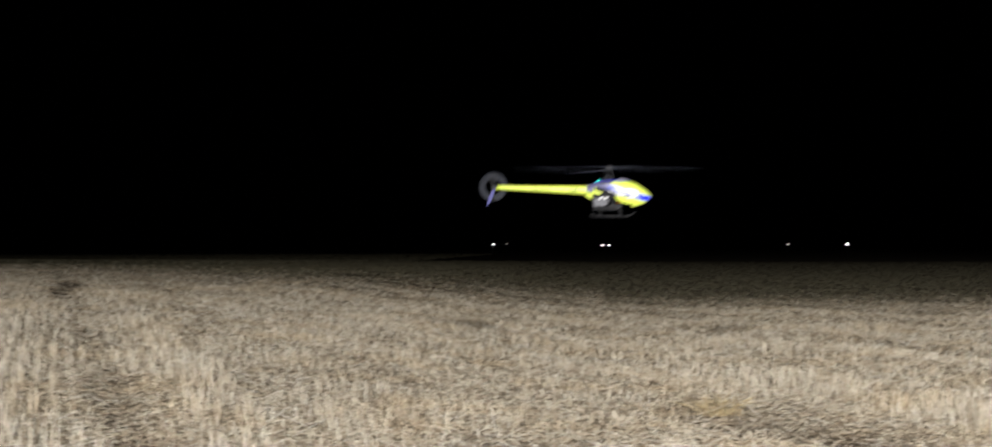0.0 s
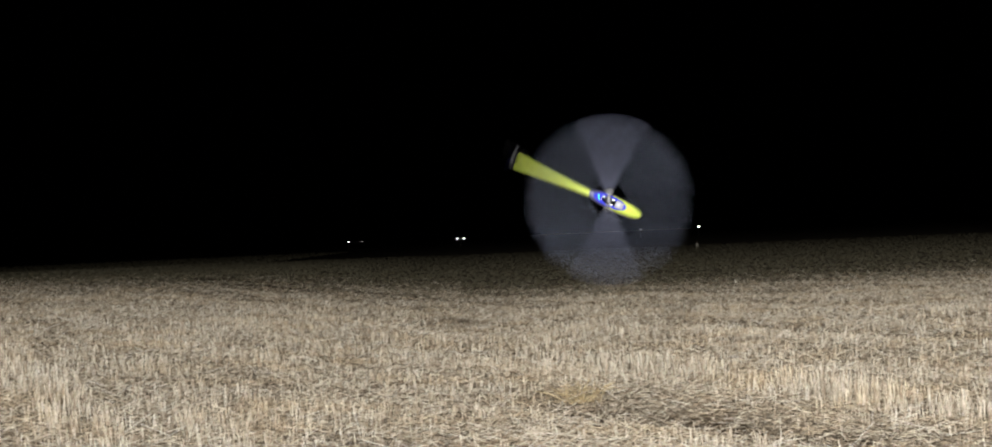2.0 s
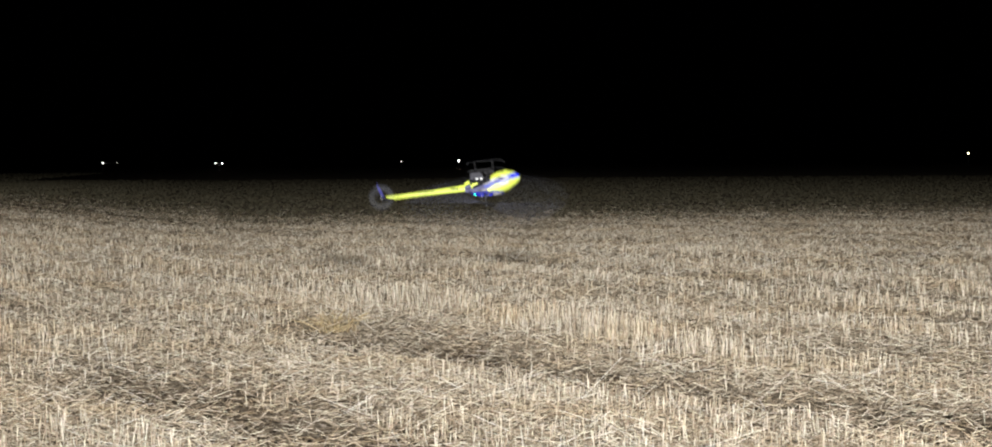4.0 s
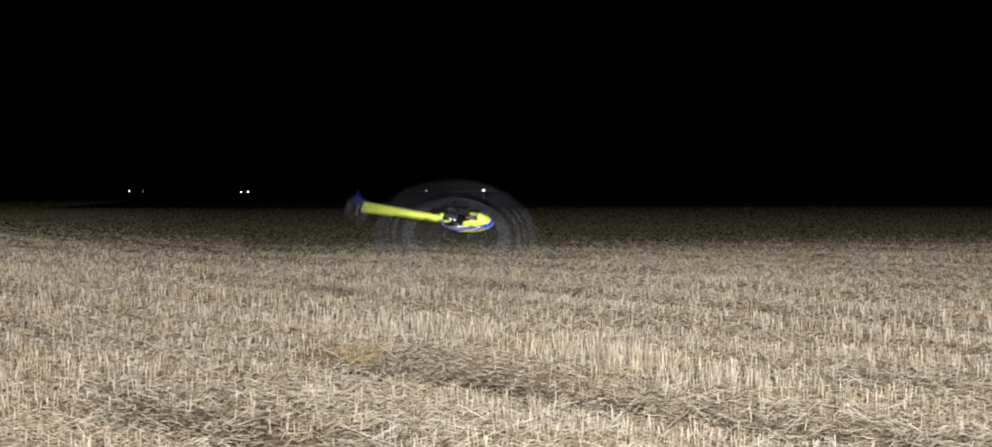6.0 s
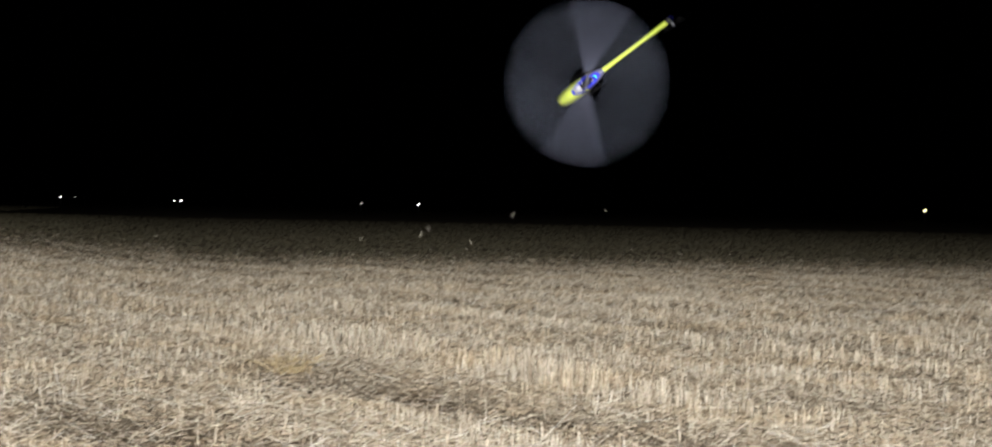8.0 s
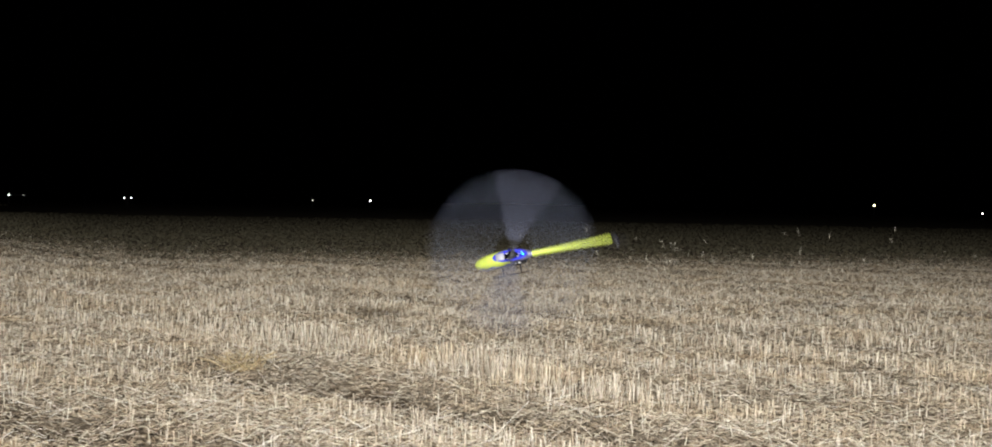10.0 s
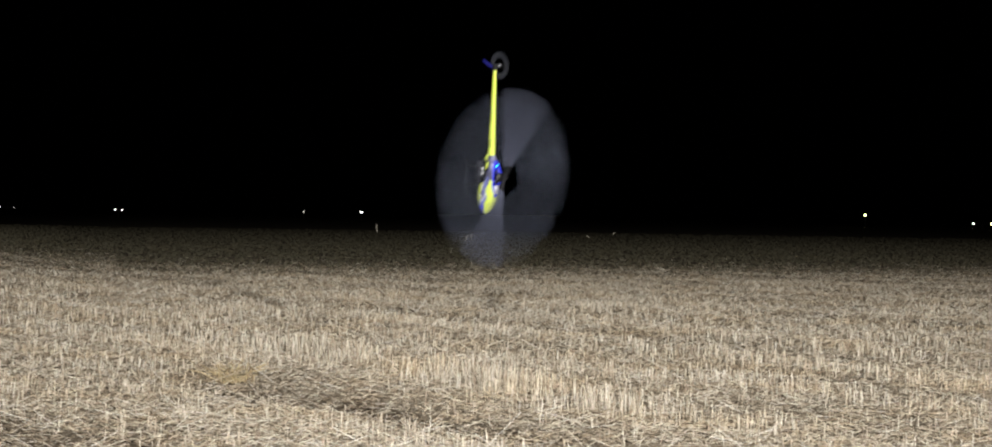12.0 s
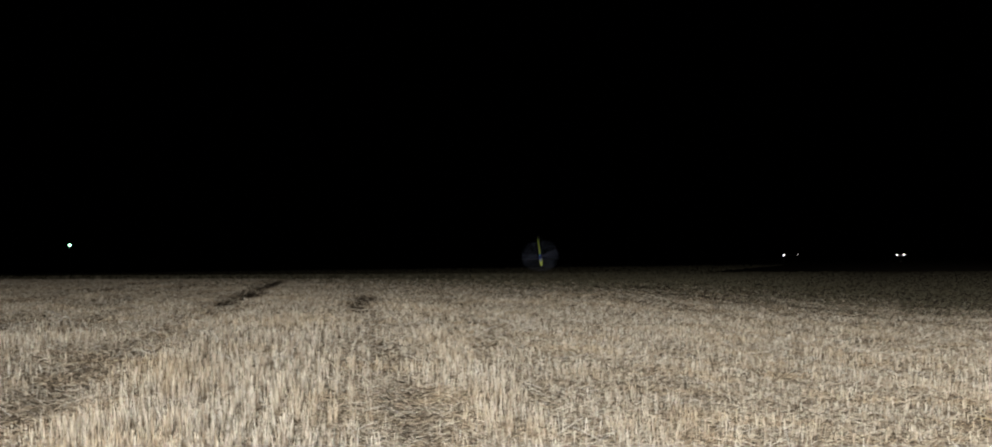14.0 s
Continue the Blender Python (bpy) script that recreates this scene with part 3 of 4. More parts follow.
    # frames, battery and gear below and behind the shell
    for side in (-1, 1):
        bm = bmesh.new()
        upper = [(-0.1, -0.13), (0.05, -0.1), (0.08, -0.22), (0.04, -0.262), (-0.06, -0.262), (-0.14, -0.245)]
        lower = [(0.075, -0.325), (0.07, -0.352), (-0.12, -0.352), (-0.13, -0.325)]
        struts = [[(a, -0.25), (a + 0.024, -0.25), (b + 0.02, -0.33), (b, -0.33)] for a, b in ((-0.132, -0.13), (-0.055, -0.02), (0.02, 0.045))]
        for outline in (upper, lower, *struts):
            loft(bm, [[(x, side * 0.034 + o, z) for x, z in outline] for o in (-0.002, 0.002)])
        bmesh.ops.recalc_face_normals(bm, faces=bm.faces)
        part("side_frame", bm, CARBON, root, smooth=False)
    bm = bmesh.new()
    box(bm, (0.1, 0.046, 0.042), pose(0.06, 0, -0.325), 0.006)
    part("battery", bm, PLASTIC, root, "black shrink-wrapped battery", False)
    # plate added so the shell's inside looks dark from below
    bm = bmesh.new()
    box(bm, (0.19, 0.092, 0.012), pose(-0.045, 0, -0.243), 0.004)
    part("dark_infill", bm, CARBON, root, "black plate added to darken the shell's inside", False)
    bm = bmesh.new()
    rod(bm, (-0.03, 0, -0.3), (-0.03, 0, -0.24), 0.03, n=20)
    part("motor", bm, METAL, root)
    bm = bmesh.new()
    rod(bm, (0, 0, -0.2), (0, 0, -0.188), 0.062, n=32)
    part("main_gear", bm, PLASTIC, root)
    for y, x in ((-0.042, 0.02), (0.042, 0.02), (0.0, -0.1)):
        bm = bmesh.new()
        box(bm, (0.04, 0.02, 0.036), pose(x, y, -0.14), 0.003)
        part("servo", bm, METAL, root, "metal-cased servo", False)
    for x, y, z, r in ((-0.1, 0.006, -0.108, 0.006), (-0.088, -0.01, -0.104, 0.004), (-0.125, 0.0, -0.262, 0.005)):
        bm = bmesh.new()
        bmesh.ops.create_uvsphere(bm, u_segments=10, v_segments=6, radius=r, matrix=pose(x, y, z))
        part("signal_diode", bm, LED_GREEN, root, "glowing green diode")
    # motor bell, gear plates and plugs that show below the shell
    bm = bmesh.new()
    rod(bm, (0.1, 0, -0.292), (0.1, 0, -0.258), 0.029, 0.027, n=24)
    part("motor_bell", bm, ORANGE, root, "orange motor bell")
    for side in (-1, 1):
        bm = bmesh.new()
        plate = [(-0.128, -0.25), (-0.02, -0.25), (0.0, -0.275), (-0.03, -0.318), (-0.12, -0.318)]
        loft(bm, [[(x, side * 0.039 + o, z) for x, z in plate] for o in (-0.0015, 0.0015)])
        bmesh.ops.recalc_face_normals(bm, faces=bm.faces)
        part("gear_plate", bm, GREY_PLATE, root, "grey gear plate", False)
        for x in (-0.062, -0.02):
            bm = bmesh.new()
            box(bm, (0.024, 0.008, 0.016), pose(x, side * 0.047, -0.248), 0.003)
            part("plug", bm, WHITE, root, "white cable plug", False)

    # tail boom: a deep tapering shell
    rings = [[(x, w * math.cos(q), cz + hz * math.sin(q)) for q in np.linspace(0, 2 * math.pi, 20, endpoint=False)]
             for x, w, cz, hz in ((-0.03, 0.03, -0.216, 0.006), (-0.07, 0.04, -0.208, 0.022), (-0.11, 0.041, -0.197, 0.038))]
    for x in np.linspace(-0.14, -0.972, 18):
        k = (x + 0.14) / -0.832
        hz, hy, cz = 0.04 * (1 - k) + 0.0155 * k, 0.028 * (1 - k) + 0.0135 * k, -0.185 * (1 - k) - 0.163 * k
        rings.append([(x, hy * math.cos(q), cz + hz * math.sin(q)) for q in np.linspace(0, 2 * math.pi, 20, endpoint=False)])
    bm = bmesh.new()
    loft(bm, rings)
    bmesh.ops.recalc_face_normals(bm, faces=bm.faces)
    boom = part("tail_boom", bm, YELLOW, root, "tapering yellow tail boom")
    for side in (-1, 1):
        data = bpy.data.curves.new("model_number", "FONT")
        data.body, data.size, data.extrude = "700", 0.054, 0.0004
        data.materials.append(PLASTIC)
        text = new("model_number", data)
        text.matrix_world = pose(-0.34, side * 0.029, -0.201, 90, 0, 0 if side < 0 else 180) @ Matrix.Translation((0 if side < 0 else -0.094, 0, 0))
        text.parent = boom
        tagged(text, "dark model number on the boom")
        bm = bmesh.new()
        box(bm, (0.2, 0.0012, 0.006), pose(-0.54, side * 0.0222, -0.176, 0, 1.5, side * -1.2))
        part("boom_lettering", bm, PLASTIC, boom, "thin line of small dark lettering", False)
    bm = bmesh.new()
    rod(bm, (-0.12, 0, -0.245), (-0.2, 0, -0.21), 0.012, 0.008)
    part("boom_clamp", bm, METAL, boom)
    bm = bmesh.new()
    rod(bm, (-0.19, 0, -0.222), (-0.135, 0, -0.25), 0.016, 0.02, 14)
    part("boom_bracket", bm, YELLOW, boom)
    bm = bmesh.new()
    loft(bm, [[(x, w * math.cos(q), -0.176 + h * math.sin(q)) for q in np.linspace(0, 2 * math.pi, 20, endpoint=False)]
              for x, w, h in ((-0.13, 0.033, 0.046), (-0.15, 0.033, 0.044), (-0.19, 0.0285, 0.04))], caps=False)
    part("boom_collar", bm, SILVER, boom, "lilac silver collar at the boom's root")

    # tail case, fin and tail rotor
    bm = bmesh.new()
    box(bm, (0.05, 0.036, 0.04), pose(-0.985, 0, -0.16), 0.008)
    rod(bm, (-1.0, 0.0, -0.16), (-1.0, 0.05, -0.16), 0.006)
    part("tail_case", bm, PLASTIC, root)
    bm = bmesh.new()
    fin = [(-0.972, -0.172), (-0.995, -0.172), (-1.03, -0.25), (-1.045, -0.31), (-1.032, -0.315), (-1.0, -0.26)]
    loft(bm, [[(x, o - 0.012, z) for x, z in fin] for o in (-0.002, 0.002)])
    bmesh.ops.recalc_face_normals(bm, faces=bm.faces)
    part("tail_fin", bm, NAVY, root, "blue lower tail fin", False)
    tail = new("tail_rotor")
    tail.parent = root
    tail.location = (-1.0, 0.052, -0.16)
    bm = bmesh.new()
    rod(bm, (0, -0.012, 0), (0, 0.012, 0), 0.014, n=14)
    part("tail_hub", bm, METAL, tail)
    for k in (0, 180):
        bm = bmesh.new()
        rings = []
        for r, c in ((0.02, 0.012), (0.035, 0.028), (0.105, 0.03), (0.122, 0.024)):
            rings.append([(c * (q - 0.5), 0.003 * w, r) for q, w in ((0, 0), (0.3, 1), (0.7, 0.7), (1, 0), (0.7, -0.7), (0.3, -1))])
        loft(bm, rings)
        bmesh.ops.recalc_face_normals(bm, faces=bm.faces)
        bm.transform(pose(0, 0, 0, 0, k, 0))
        part("tail_blade", bm, PLASTIC, tail)
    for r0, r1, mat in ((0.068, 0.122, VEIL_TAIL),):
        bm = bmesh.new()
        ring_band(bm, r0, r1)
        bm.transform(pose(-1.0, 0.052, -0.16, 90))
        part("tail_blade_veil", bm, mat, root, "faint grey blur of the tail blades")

    # skids
    for side in (-1, 1):
        pts = [(-0.15, -0.385), (-0.13, -0.405), (0.14, -0.405), (0.19, -0.395), (0.22, -0.37)]
        bm = bmesh.new()
        for (x0, z0), (x1, z1) in zip(pts, pts[1:]):
            rod(bm, (x0, side * 0.105, z0), (x1, side * 0.105, z1), 0.0042, n=8)
        part("skid", bm, PLASTIC, root)
        for x in (-0.07, 0.1):
            bm = bmesh.new()
            rod(bm, (x, side * 0.03, -0.335), (x, side * 0.08, -0.355), 0.008, 0.006, 8)
            rod(bm, (x, side * 0.08, -0.355), (x, side * 0.105, -0.402), 0.006, 0.005, 8)
            part("skid_leg", bm, PLASTIC, root)

    # rotor head and blades
    bm = bmesh.new()
    rod(bm, (0, 0, -0.2), (0, 0, 0.02), 0.006, n=12)
    part("mast", bm, HEAD, root)
    bm = bmesh.new()
    rod(bm, (0, 0, -0.075), (0, 0, -0.06), 0.036, n=20)
    for q in range(3):
        a = radians(q * 120 + 60)
        rod(bm, (0.03 * math.cos(a), 0.03 * math.sin(a), -0.067), (0.045 * math.cos(a), 0.045 * math.sin(a), -0.067), 0.005, n=8)
    part("swashplate", bm, HEAD, root)
    for x, y in ((0.03, 0.03), (0.03, -0.03), (-0.04, 0.0)):
        bm = bmesh.new()
        rod(bm, (x, y, -0.13), (x * 0.9, y * 0.9, -0.065), 0.0025, n=6)
        part("control_rod", bm, METAL, root)
    rotor = new("main_rotor")
    rotor.parent = root
    bm = bmesh.new()
    box(bm, (0.03, 0.07, 0.022), pose(0, 0, 0), 0.004)
    rod(bm, (0, 0, 0.01), (0, 0, 0.03), 0.012, 0.009, 14)
    part("head_block", bm, HEAD, rotor, smooth=False)
    for k in (0, 180):
        bm = bmesh.new()
        box(bm, (0.03, 0.075, 0.02), pose(0, 0.075, 0), 0.004)
        rod(bm, (0.02, 0.055, 0), (0.035, 0.055, -0.055), 0.003, n=6)
        bm.transform(pose(0, 0, 0, 0, 0, k))
        part("blade_grip", bm, HEAD, rotor, smooth=False)
        bm = bmesh.new()
        rings = []
        for r, c in zip((0.10, 0.13, 0.17, 0.3, 0.36, 0.42, 0.48, 0.54, 0.6, 0.64, 0.675, 0.7, 0.73, 0.755, 0.8, 0.82), (0.03, 0.05, 0.058, 0.068, *[0.07] * 9, 0.066, 0.055, 0.03)):
            rings.append([(c * (0.35 - q), r, 0.0045 * w + 0.006 * r) for q, w in ((0, 0), (0.15, 0.9), (0.4, 1), (0.75, 0.5), (1, 0), (0.75, -0.5), (0.4, -1), (0.15, -0.9))])
        loft(bm, rings, colour=lambda c: 1 if c.z < 0.006 * c.y and (0.13 < c.y < 0.42 or 0.54 < c.y < 0.6 or 0.64 < c.y < 0.675 or 0.7 < c.y < 0.73) else 0)
        bmesh.ops.recalc_face_normals(bm, faces=bm.faces)
        bm.transform(pose(0, 0, 0, 0, 0, k))
        part("rotor_blade", bm, [BLADE, BLADE_DARK], rotor, "grey rotor blade with dark bands")
    # what the blades leave in the air: hair-thin radial streaks, grey above, banded below like the blades
    radii = [0.16, 0.2, 0.3, 0.38, 0.42, 0.54, 0.6, 0.64, 0.675, 0.7, 0.73, 0.76, 0.8, 0.826]
    count, verts, faces, slots = 240, [], [], []
    for k in range(count):
        a = 2 * math.pi * k / count
        c, n = math.cos(a), math.sin(a)
        thick = 2.0 if 20 < 360 * k / count < 48 else 1.5 if 205 < 360 * k / count < 228 else 0.9
        for lift, upper in ((0.00003, True), (-0.00003, False)):
            base = len(verts)
            for r in radii:
                w = thick * STREAK * 2 * math.pi * r / count / 2 * min(1.0, max(0.03, (0.828 - r) / 0.13)) * (0.6 + 0.4 * min(1.0, r / 0.4))
                for g in (-w, w):
                    verts.append((r * c - g * n, r * n + g * c, 0.006 * r + lift))
            for i, (r0, r1) in enumerate(zip(radii, radii[1:])):
                q = base + 2 * i
                faces.append((q, q + 2, q + 3, q + 1) if upper else (q, q + 1, q + 3, q + 2))
                r = (r0 + r1) / 2
                slots.append(0 if upper else 1 if 0.42 < r < 0.54 else 3 if 0.6 < r < 0.64 or 0.675 < r < 0.7 or r > 0.73 else 2)
    veil = mesh_of("blade_veil", np.array(verts), np.array(faces), [STREAK_TOP, STREAK_PALE, STREAK_DARK, STREAK_MID])
    veil.data.polygons.foreach_set("material_index", slots)
    veil.parent = rotor
    tagged(veil, "faint grey streaks left by the spinning blades", kind="stuff")
    return root, rotor, tail


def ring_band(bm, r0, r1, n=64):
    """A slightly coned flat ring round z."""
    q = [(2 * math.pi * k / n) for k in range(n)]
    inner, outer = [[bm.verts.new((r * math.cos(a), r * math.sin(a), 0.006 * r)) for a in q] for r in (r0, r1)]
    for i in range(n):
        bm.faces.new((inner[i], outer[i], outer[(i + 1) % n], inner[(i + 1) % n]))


HELICOPTER, MAIN_ROTOR, TAIL_ROTOR = helicopter()


# ---- motion ----
PHASES = [(0, 0), (1.5, 103), (2, 21), (6.5, 82), (7, 44), (8, 132), (11, 170), (11.5, 167), (12, 70), (13, 33), (14, 0)]  # seconds, degrees of the main rotor


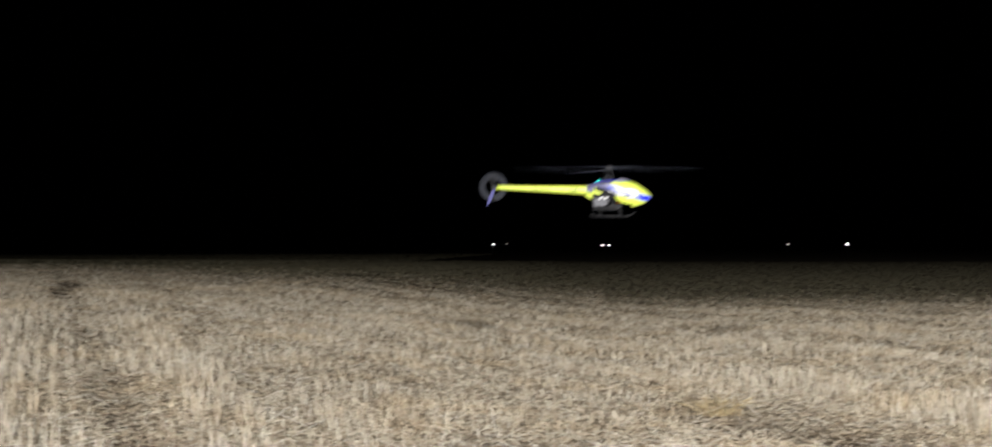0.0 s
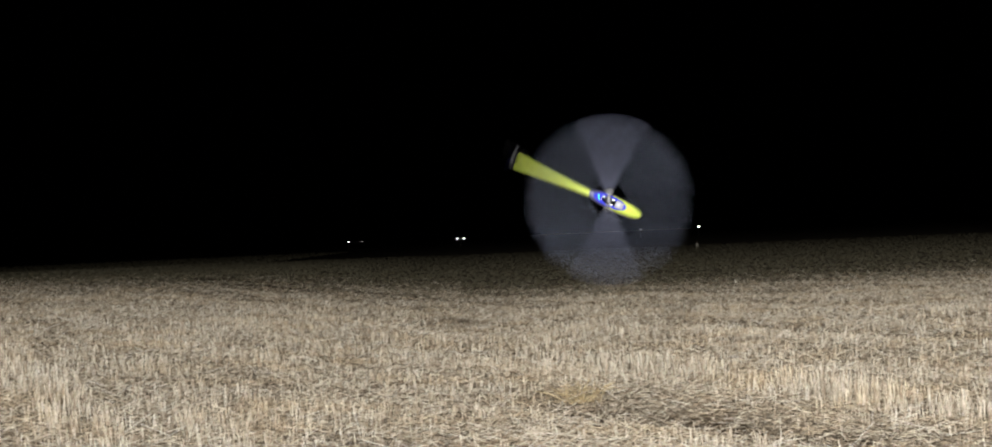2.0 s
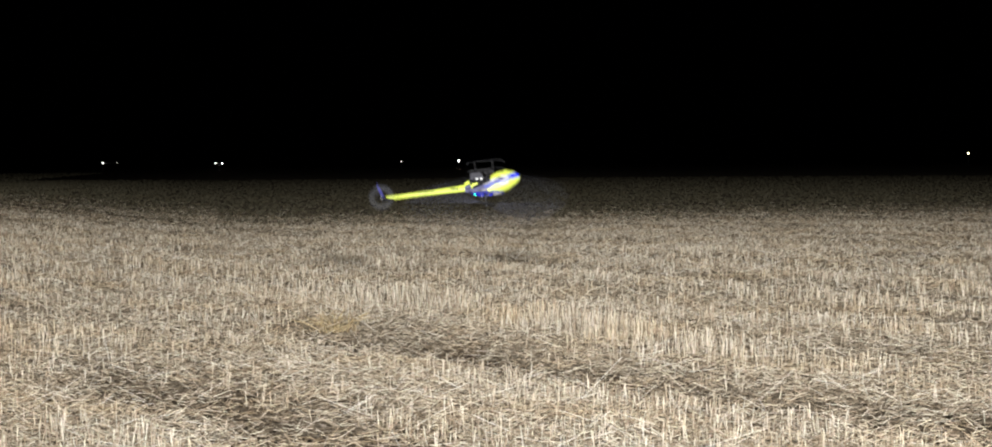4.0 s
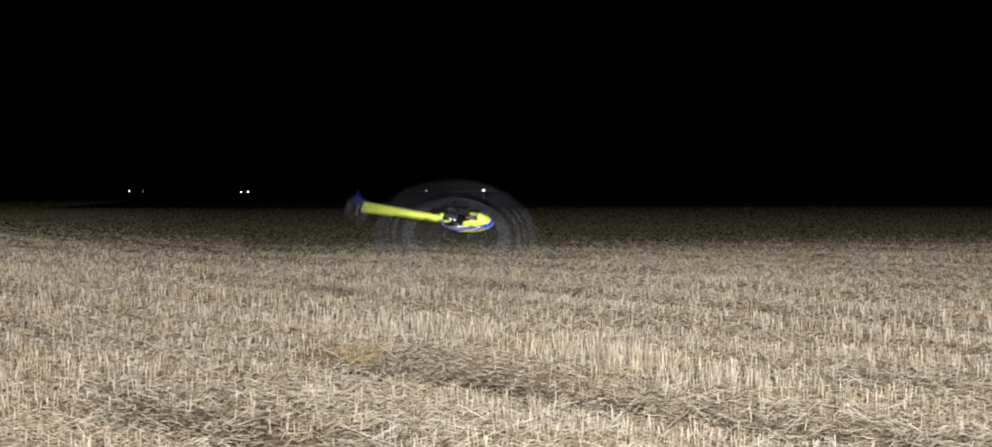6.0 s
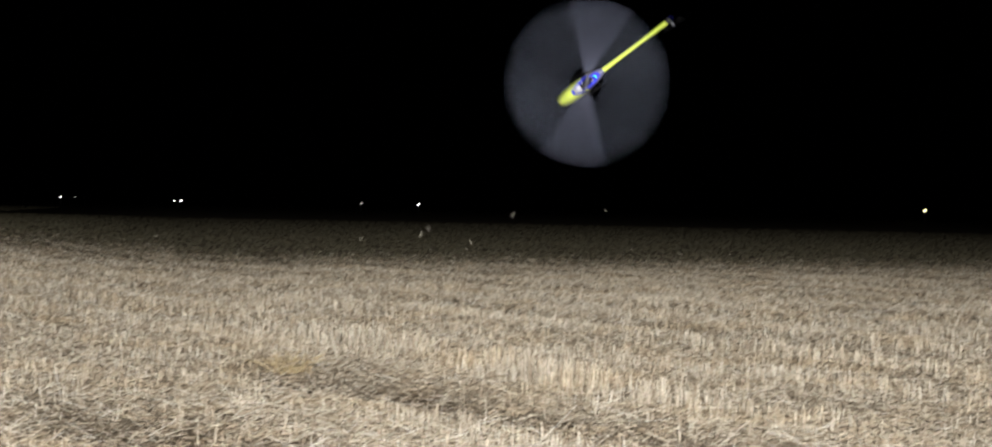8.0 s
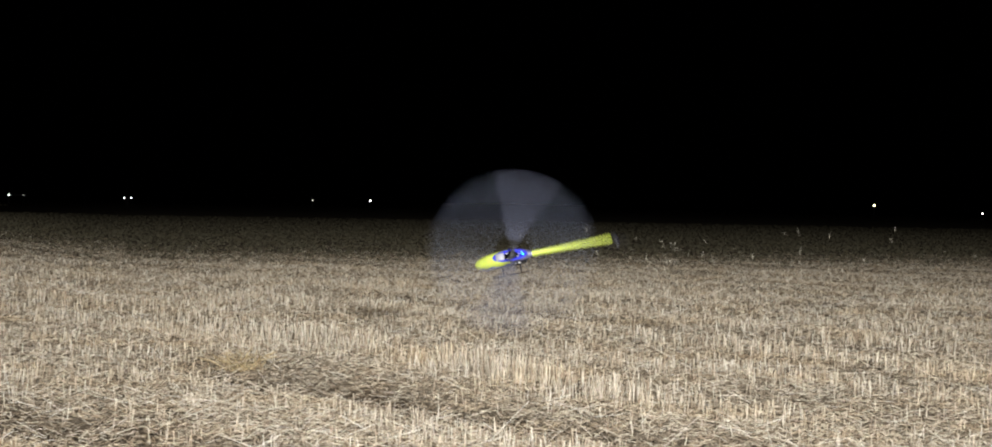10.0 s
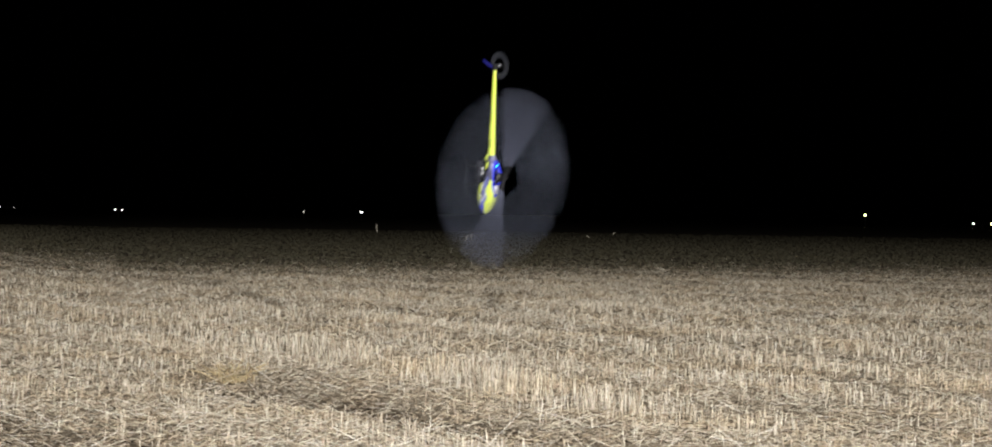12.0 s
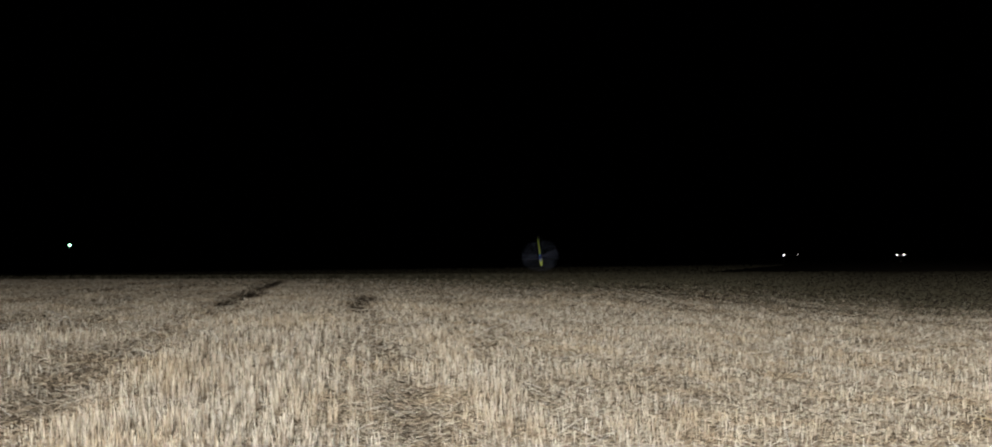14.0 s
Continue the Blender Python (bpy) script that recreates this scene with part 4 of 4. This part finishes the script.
def motions():
    walk(HELICOPTER, [
        (0, pose(0.030, 14.650, 2.146, 4.0, 0.6, -4.0)),
        (0.1, pose(0.463, 13.910, 2.243, -7.8, 7.6, 17.8)),
        (0.2, pose(0.857, 13.849, 2.223, -3.2, 26.8, 87.9)),
        (0.3, pose(1.153, 13.742, 2.315, 24.1, 38.2, 167.2)),
        (0.4, pose(1.404, 13.720, 2.408, 73.5, 7.7, -145.6)),
        (0.5, pose(1.448, 13.837, 2.470, 85.1, -62.7, -134.0)),
        (0.6, pose(1.429, 14.054, 2.494, -59.5, -81.7, 11.8)),
        (0.7, pose(1.310, 14.301, 2.360, -108.4, -16.8, 46.9)),
        (0.8, pose(1.242, 14.453, 2.086, -123.9, 37.3, 6.1)),
        (0.9, pose(1.242, 14.494, 1.810, -167.5, 49.6, -50.4)),
        (1, pose(1.285, 14.511, 1.429, 167.8, 17.1, -111.5)),
        (1.1, pose(1.336, 14.553, 1.306, 166.9, -11.8, 177.1)),
        (1.2, pose(1.449, 14.560, 1.195, -174.8, -7.6, 131.8)),
        (1.3, pose(1.573, 14.489, 1.107, 173.5, -13.2, 66.7)),
        (1.4, pose(1.636, 14.454, 1.064, 176.0, -12.4, -7.6)),
        (1.5, pose(1.659, 14.568, 1.094, 172.1, -17.5, -49.7)),
        (1.6, pose(1.628, 14.799, 1.274, -176.7, -21.4, -110.3)),
        (1.7, pose(1.661, 15.093, 1.527, -129.6, -8.7, -175.9)),
        (1.8, pose(1.533, 15.513, 1.730, -104.1, 39.7, 161.1)),
        (1.9, pose(1.499, 15.961, 1.833, 130.5, 82.8, 38.3)),
        (2, pose(1.420, 16.271, 1.796, 87.5, 26.2, -1.0)),
        (2.1, pose(1.413, 16.328, 1.652, 73.7, -31.1, 7.0)),
        (2.2, pose(1.346, 16.180, 1.486, -7.1, -60.6, 90.9)),
        (2.3, pose(1.407, 15.931, 1.350, -26.9, -23.8, 153.3)),
        (2.367, pose(1.393, 15.718, 1.322, -11.4, -7.8, -158.2)),
        (2.4, pose(1.374, 15.574, 1.309, -0.5, -6.3, -133.2)),
        (2.5, pose(1.464, 15.483, 1.307, -5.1, -5.1, -78.4)),
        (2.6, pose(1.789, 15.465, 1.377, -4.6, 5.2, -11.8)),
        (2.7, pose(2.105, 15.557, 1.412, 1.3, 15.3, 23.0)),
        (2.8, pose(2.355, 15.711, 1.516, -0.0, 21.4, 89.0)),
        (2.9, pose(2.525, 15.898, 1.532, 32.3, 35.0, 165.7)),
        (3, pose(2.555, 16.144, 1.579, 74.7, -2.4, -148.6)),
        (3.1, pose(2.530, 16.416, 1.587, 78.1, -66.8, -140.9)),
        (3.2, pose(2.451, 16.641, 1.530, -123.9, -63.8, 55.4)),
        (3.3, pose(2.123, 16.763, 1.468, -102.6, -11.6, 28.4)),
        (3.4, pose(2.138, 16.675, 1.306, -119.2, 38.6, -1.8)),
        (3.5, pose(2.363, 16.463, 1.046, -177.4, 47.9, -80.5)),
        (3.6, pose(2.439, 16.301, 0.851, 169.0, 14.6, -146.1)),
        (3.7, pose(2.478, 16.248, 0.786, 177.8, 3.0, 170.0)),
        (3.8, pose(2.520, 16.260, 0.821, 179.9, 6.0, 91.2)),
        (3.9, pose(2.479, 16.296, 0.954, 172.3, 7.1, 30.2)),
        (4, pose(2.540, 16.384, 1.084, 158.4, -5.6, -9.7)),
        (4.1, pose(2.551, 16.634, 1.224, 171.9, -37.8, -75.8)),
        (4.2, pose(2.497, 17.007, 1.410, -111.3, -42.8, 175.3)),
        (4.3, pose(2.493, 17.352, 1.490, -92.8, 10.6, 163.5)),
        (4.4, pose(2.480, 17.609, 1.548, -69.1, 64.6, -179.7)),
        (4.5, pose(2.461, 17.796, 1.584, 54.3, 53.2, -44.4)),
        (4.6, pose(2.435, 17.942, 1.596, 53.0, 1.2, -17.9)),
        (4.7, pose(2.423, 18.052, 1.599, 25.4, -32.8, 28.2)),
        (4.8, pose(2.383, 18.116, 1.582, -13.9, -23.5, 92.1)),
        (4.9, pose(2.343, 18.117, 1.543, -16.9, 3.0, 142.5)),
        (5, pose(2.327, 18.067, 1.502, 4.9, 10.1, -162.5)),
        (5.1, pose(2.288, 18.008, 1.447, 14.9, -12.1, -109.9)),
        (5.2, pose(2.244, 17.952, 1.390, -10.6, -29.5, -49.6)),
        (5.3, pose(2.230, 17.880, 1.341, -43.3, -7.9, 3.8)),
        (5.4, pose(2.200, 17.780, 1.278, -46.0, 35.4, 40.3)),
        (5.5, pose(2.168, 17.654, 1.226, 26.0, 64.9, 121.2)),
        (5.6, pose(2.141, 17.516, 1.180, 84.5, 23.0, -178.2)),
        (5.7, pose(2.120, 17.377, 1.142, 95.7, -31.3, 179.3)),
        (5.8, pose(2.103, 17.240, 1.108, 170.9, -66.7, 99.1)),
        (5.9, pose(2.093, 17.099, 1.081, -130.2, -31.3, 27.1)),
        (6, pose(2.080, 16.953, 1.061, -137.0, 9.9, -13.1)),
        (6.1, pose(2.071, 16.813, 1.066, -167.5, 29.5, -67.6)),
        (6.2, pose(2.096, 16.698, 1.073, 170.1, 15.4, -130.6)),
        (6.3, pose(2.104, 16.619, 1.094, 175.9, 0.3, 176.7)),
        (6.367, pose(2.122, 16.547, 1.134, -172.1, 21.6, 122.5)),
        (6.4, pose(2.143, 16.500, 1.154, -174.7, 33.4, 94.6)),
        (6.5, pose(2.072, 16.597, 1.276, 139.1, 30.9, 18.0)),
        (6.6, pose(2.041, 16.876, 1.430, 114.7, -25.5, -13.6)),
        (6.7, pose(2.074, 17.188, 1.564, 38.9, -85.7, 50.3)),
        (6.8, pose(2.027, 17.325, 1.476, -81.5, -32.3, -179.4)),
        (6.9, pose(2.015, 17.204, 1.414, -53.1, 17.0, -148.4)),
        (7, pose(1.957, 16.944, 1.212, -18.6, 40.4, -107.2)),
        (7.1, pose(1.958, 16.678, 0.955, -0.9, 38.6, -86.0)),
        (7.2, pose(2.077, 16.475, 0.777, -4.0, 15.1, -81.5)),
        (7.3, pose(2.232, 16.341, 0.821, -1.6, 3.9, -77.4)),
        (7.4, pose(2.491, 16.232, 1.236, 5.7, -3.5, -77.4)),
        (7.5, pose(2.745, 16.140, 1.680, 13.0, -10.0, -62.5)),
        (7.6, pose(2.872, 16.115, 2.012, 25.7, -53.9, -31.6)),
        (7.7, pose(3.068, 16.108, 2.296, -75.4, -76.4, 101.2)),
        (7.8, pose(3.330, 16.071, 2.573, -95.7, -30.0, 146.0)),
        (7.9, pose(3.632, 16.084, 2.702, -100.1, 7.8, 163.3)),
        (8, pose(3.892, 16.301, 2.720, -97.9, 37.5, 158.5)),
        (8.1, pose(4.232, 16.645, 2.548, -102.3, 59.7, 151.5)),
        (8.2, pose(4.570, 16.911, 2.329, -24.4, 68.6, -134.6)),
        (8.3, pose(4.719, 17.043, 2.216, 26.2, 42.6, -69.0)),
        (8.4, pose(4.809, 17.086, 2.084, 24.1, 12.5, -41.6)),
        (8.5, pose(4.879, 17.102, 1.951, 7.4, -0.4, -10.4)),
        (8.6, pose(4.910, 17.094, 1.817, -8.6, 9.7, 26.5)),
        (8.7, pose(4.888, 17.053, 1.682, -4.4, 31.4, 61.0)),
        (8.8, pose(4.842, 16.989, 1.560, 31.5, 42.7, 108.2)),
        (8.9, pose(4.780, 16.915, 1.448, 71.8, 23.9, 147.8)),
        (9, pose(4.695, 16.825, 1.348, 92.7, -10.4, 156.5)),
        (9.1, pose(4.594, 16.721, 1.256, 121.7, -41.0, 134.1)),
        (9.2, pose(4.483, 16.615, 1.171, 171.6, -45.1, 81.3)),
        (9.3, pose(4.370, 16.504, 1.090, -165.9, -24.2, 41.5)),
        (9.4, pose(4.240, 16.373, 1.018, -172.5, -4.6, 7.9)),
        (9.5, pose(4.085, 16.229, 0.998, 169.7, -3.0, -27.2)),
        (9.6, pose(3.949, 16.097, 0.989, 159.6, -22.7, -56.7)),
        (9.7, pose(3.834, 15.990, 0.984, 173.6, -51.5, -94.6)),
        (9.8, pose(3.720, 15.892, 0.991, -125.0, -54.8, -166.5)),
        (9.9, pose(3.617, 15.797, 0.999, -92.4, -23.8, 166.9)),
        (10, pose(3.533, 15.727, 1.046, -71.6, 11.2, 170.7)),
        (10.1, pose(3.472, 15.689, 1.139, -44.4, 37.7, -161.5)),
        (10.2, pose(3.431, 15.672, 1.259, -6.4, 37.8, -108.5)),
        (10.3, pose(3.408, 15.675, 1.397, 7.1, 17.3, -66.4)),
        (10.4, pose(3.405, 15.695, 1.709, 38.1, -17.6, -56.2)),
        (10.5, pose(3.484, 15.669, 1.877, 99.0, -60.4, -69.8)),
        (10.6, pose(3.628, 15.582, 2.134, -99.4, -63.2, 155.3)),
        (10.7, pose(3.706, 15.538, 2.293, -96.4, -22.0, 166.6)),
        (10.8, pose(3.730, 15.510, 2.379, -92.9, 9.2, 177.6)),
        (10.9, pose(3.636, 15.403, 2.251, -84.0, 35.2, -151.1)),
        (11, pose(3.402, 15.216, 1.958, -75.9, 55.4, -137.7)),
        (11.1, pose(3.033, 15.037, 1.610, -35.8, 52.6, -97.7)),
        (11.2, pose(2.738, 14.861, 1.226, -15.4, 30.3, -78.8)),
        (11.3, pose(2.458, 14.717, 0.908, -8.3, 6.6, -76.0)),
        (11.4, pose(2.467, 14.624, 1.065, -0.9, 8.2, -71.1)),
        (11.5, pose(2.717, 14.589, 1.363, -13.2, 38.3, -73.5)),
        (11.6, pose(2.926, 14.598, 1.684, -12.2, 59.0, -79.5)),
        (11.7, pose(3.168, 14.571, 1.771, 120.4, 74.0, 57.0)),
        (11.8, pose(3.303, 14.561, 1.888, 122.5, 77.9, 64.7)),
        (11.9, pose(3.337, 14.702, 1.926, 129.4, 77.7, 71.5)),
        (12, pose(3.390, 15.098, 1.825, 141.3, 79.9, 80.9)),
        (12.1, pose(3.187, 15.817, 1.776, 162.4, 64.6, 102.3)),
        (12.2, pose(2.750, 16.750, 1.746, 165.5, 47.4, 103.4)),
        (12.3, pose(2.226, 17.740, 1.927, 169.7, 47.5, 107.9)),
        (12.4, pose(1.659, 18.648, 2.077, 168.7, 48.5, 108.0)),
        (12.5, pose(1.090, 19.629, 2.160, 171.9, 50.9, 110.9)),
        (12.6, pose(0.505, 21.062, 2.297, 169.1, 50.1, 104.5)),
        (12.7, pose(-0.109, 22.665, 2.380, 170.3, 50.1, 106.6)),
        (12.8, pose(-0.747, 24.550, 2.468, 168.6, 47.3, 104.4)),
        (12.9, pose(-1.527, 26.484, 2.508, 169.6, 51.1, 105.1)),
        (13, pose(-2.338, 28.858, 2.571, 172.8, 52.3, 106.9)),
        (13.1, pose(-3.185, 31.321, 2.596, 177.7, 45.0, 103.2)),
        (13.2, pose(-4.102, 33.604, 2.653, -179.6, 40.3, 103.3)),
        (13.3, pose(-5.002, 35.828, 2.803, 178.4, 43.5, 103.6)),
        (13.4, pose(-5.842, 37.992, 3.138, -174.4, 50.1, 104.6)),
        (13.5, pose(-6.663, 39.823, 3.315, -137.1, 80.8, 142.1)),
        (13.6, pose(-7.623, 43.081, 3.119, -110.0, 88.0, 169.1)),
        (13.7, pose(-8.875, 47.667, 2.775, -76.2, 89.5, -156.7)),
        (13.8, pose(-10.127, 52.252, 2.432, 47.4, 88.9, -32.7)),
        (13.9, pose(-12.316, 61.022, 1.940, 58.5, 84.7, -21.3)),
        (14, pose(-15.101, 72.506, 1.600, 15.5, 60.0, -65.7)),
    ])
    for straw, rows in FLIGHTS:
        walk(straw, rows)
    # the rotors turn steadily on the helicopter
    steps = [k / 30 for k in range(421)]
    angles = [0.0]
    for (t0, a0), (t1, a1) in zip(PHASES, PHASES[1:]):
        count = round((t1 - t0) * 30)
        whole = a0 + 85.0 * count
        step = 85.0 + ((a1 - whole + 90) % 180 - 90) / count  # two equal blades: half a turn looks the same
        angles += [angles[-1] + step * (k + 1) for k in range(count)]
    walk(MAIN_ROTOR, [(t, pose(0, 0, 0, 0, 0, a % 360)) for t, a in zip(steps, angles)])
    walk(TAIL_ROTOR, [(t, pose(-1.0, 0.052, -0.16, 0, (k * 83.0) % 360, 0)) for k, t in enumerate(steps)])


motions()
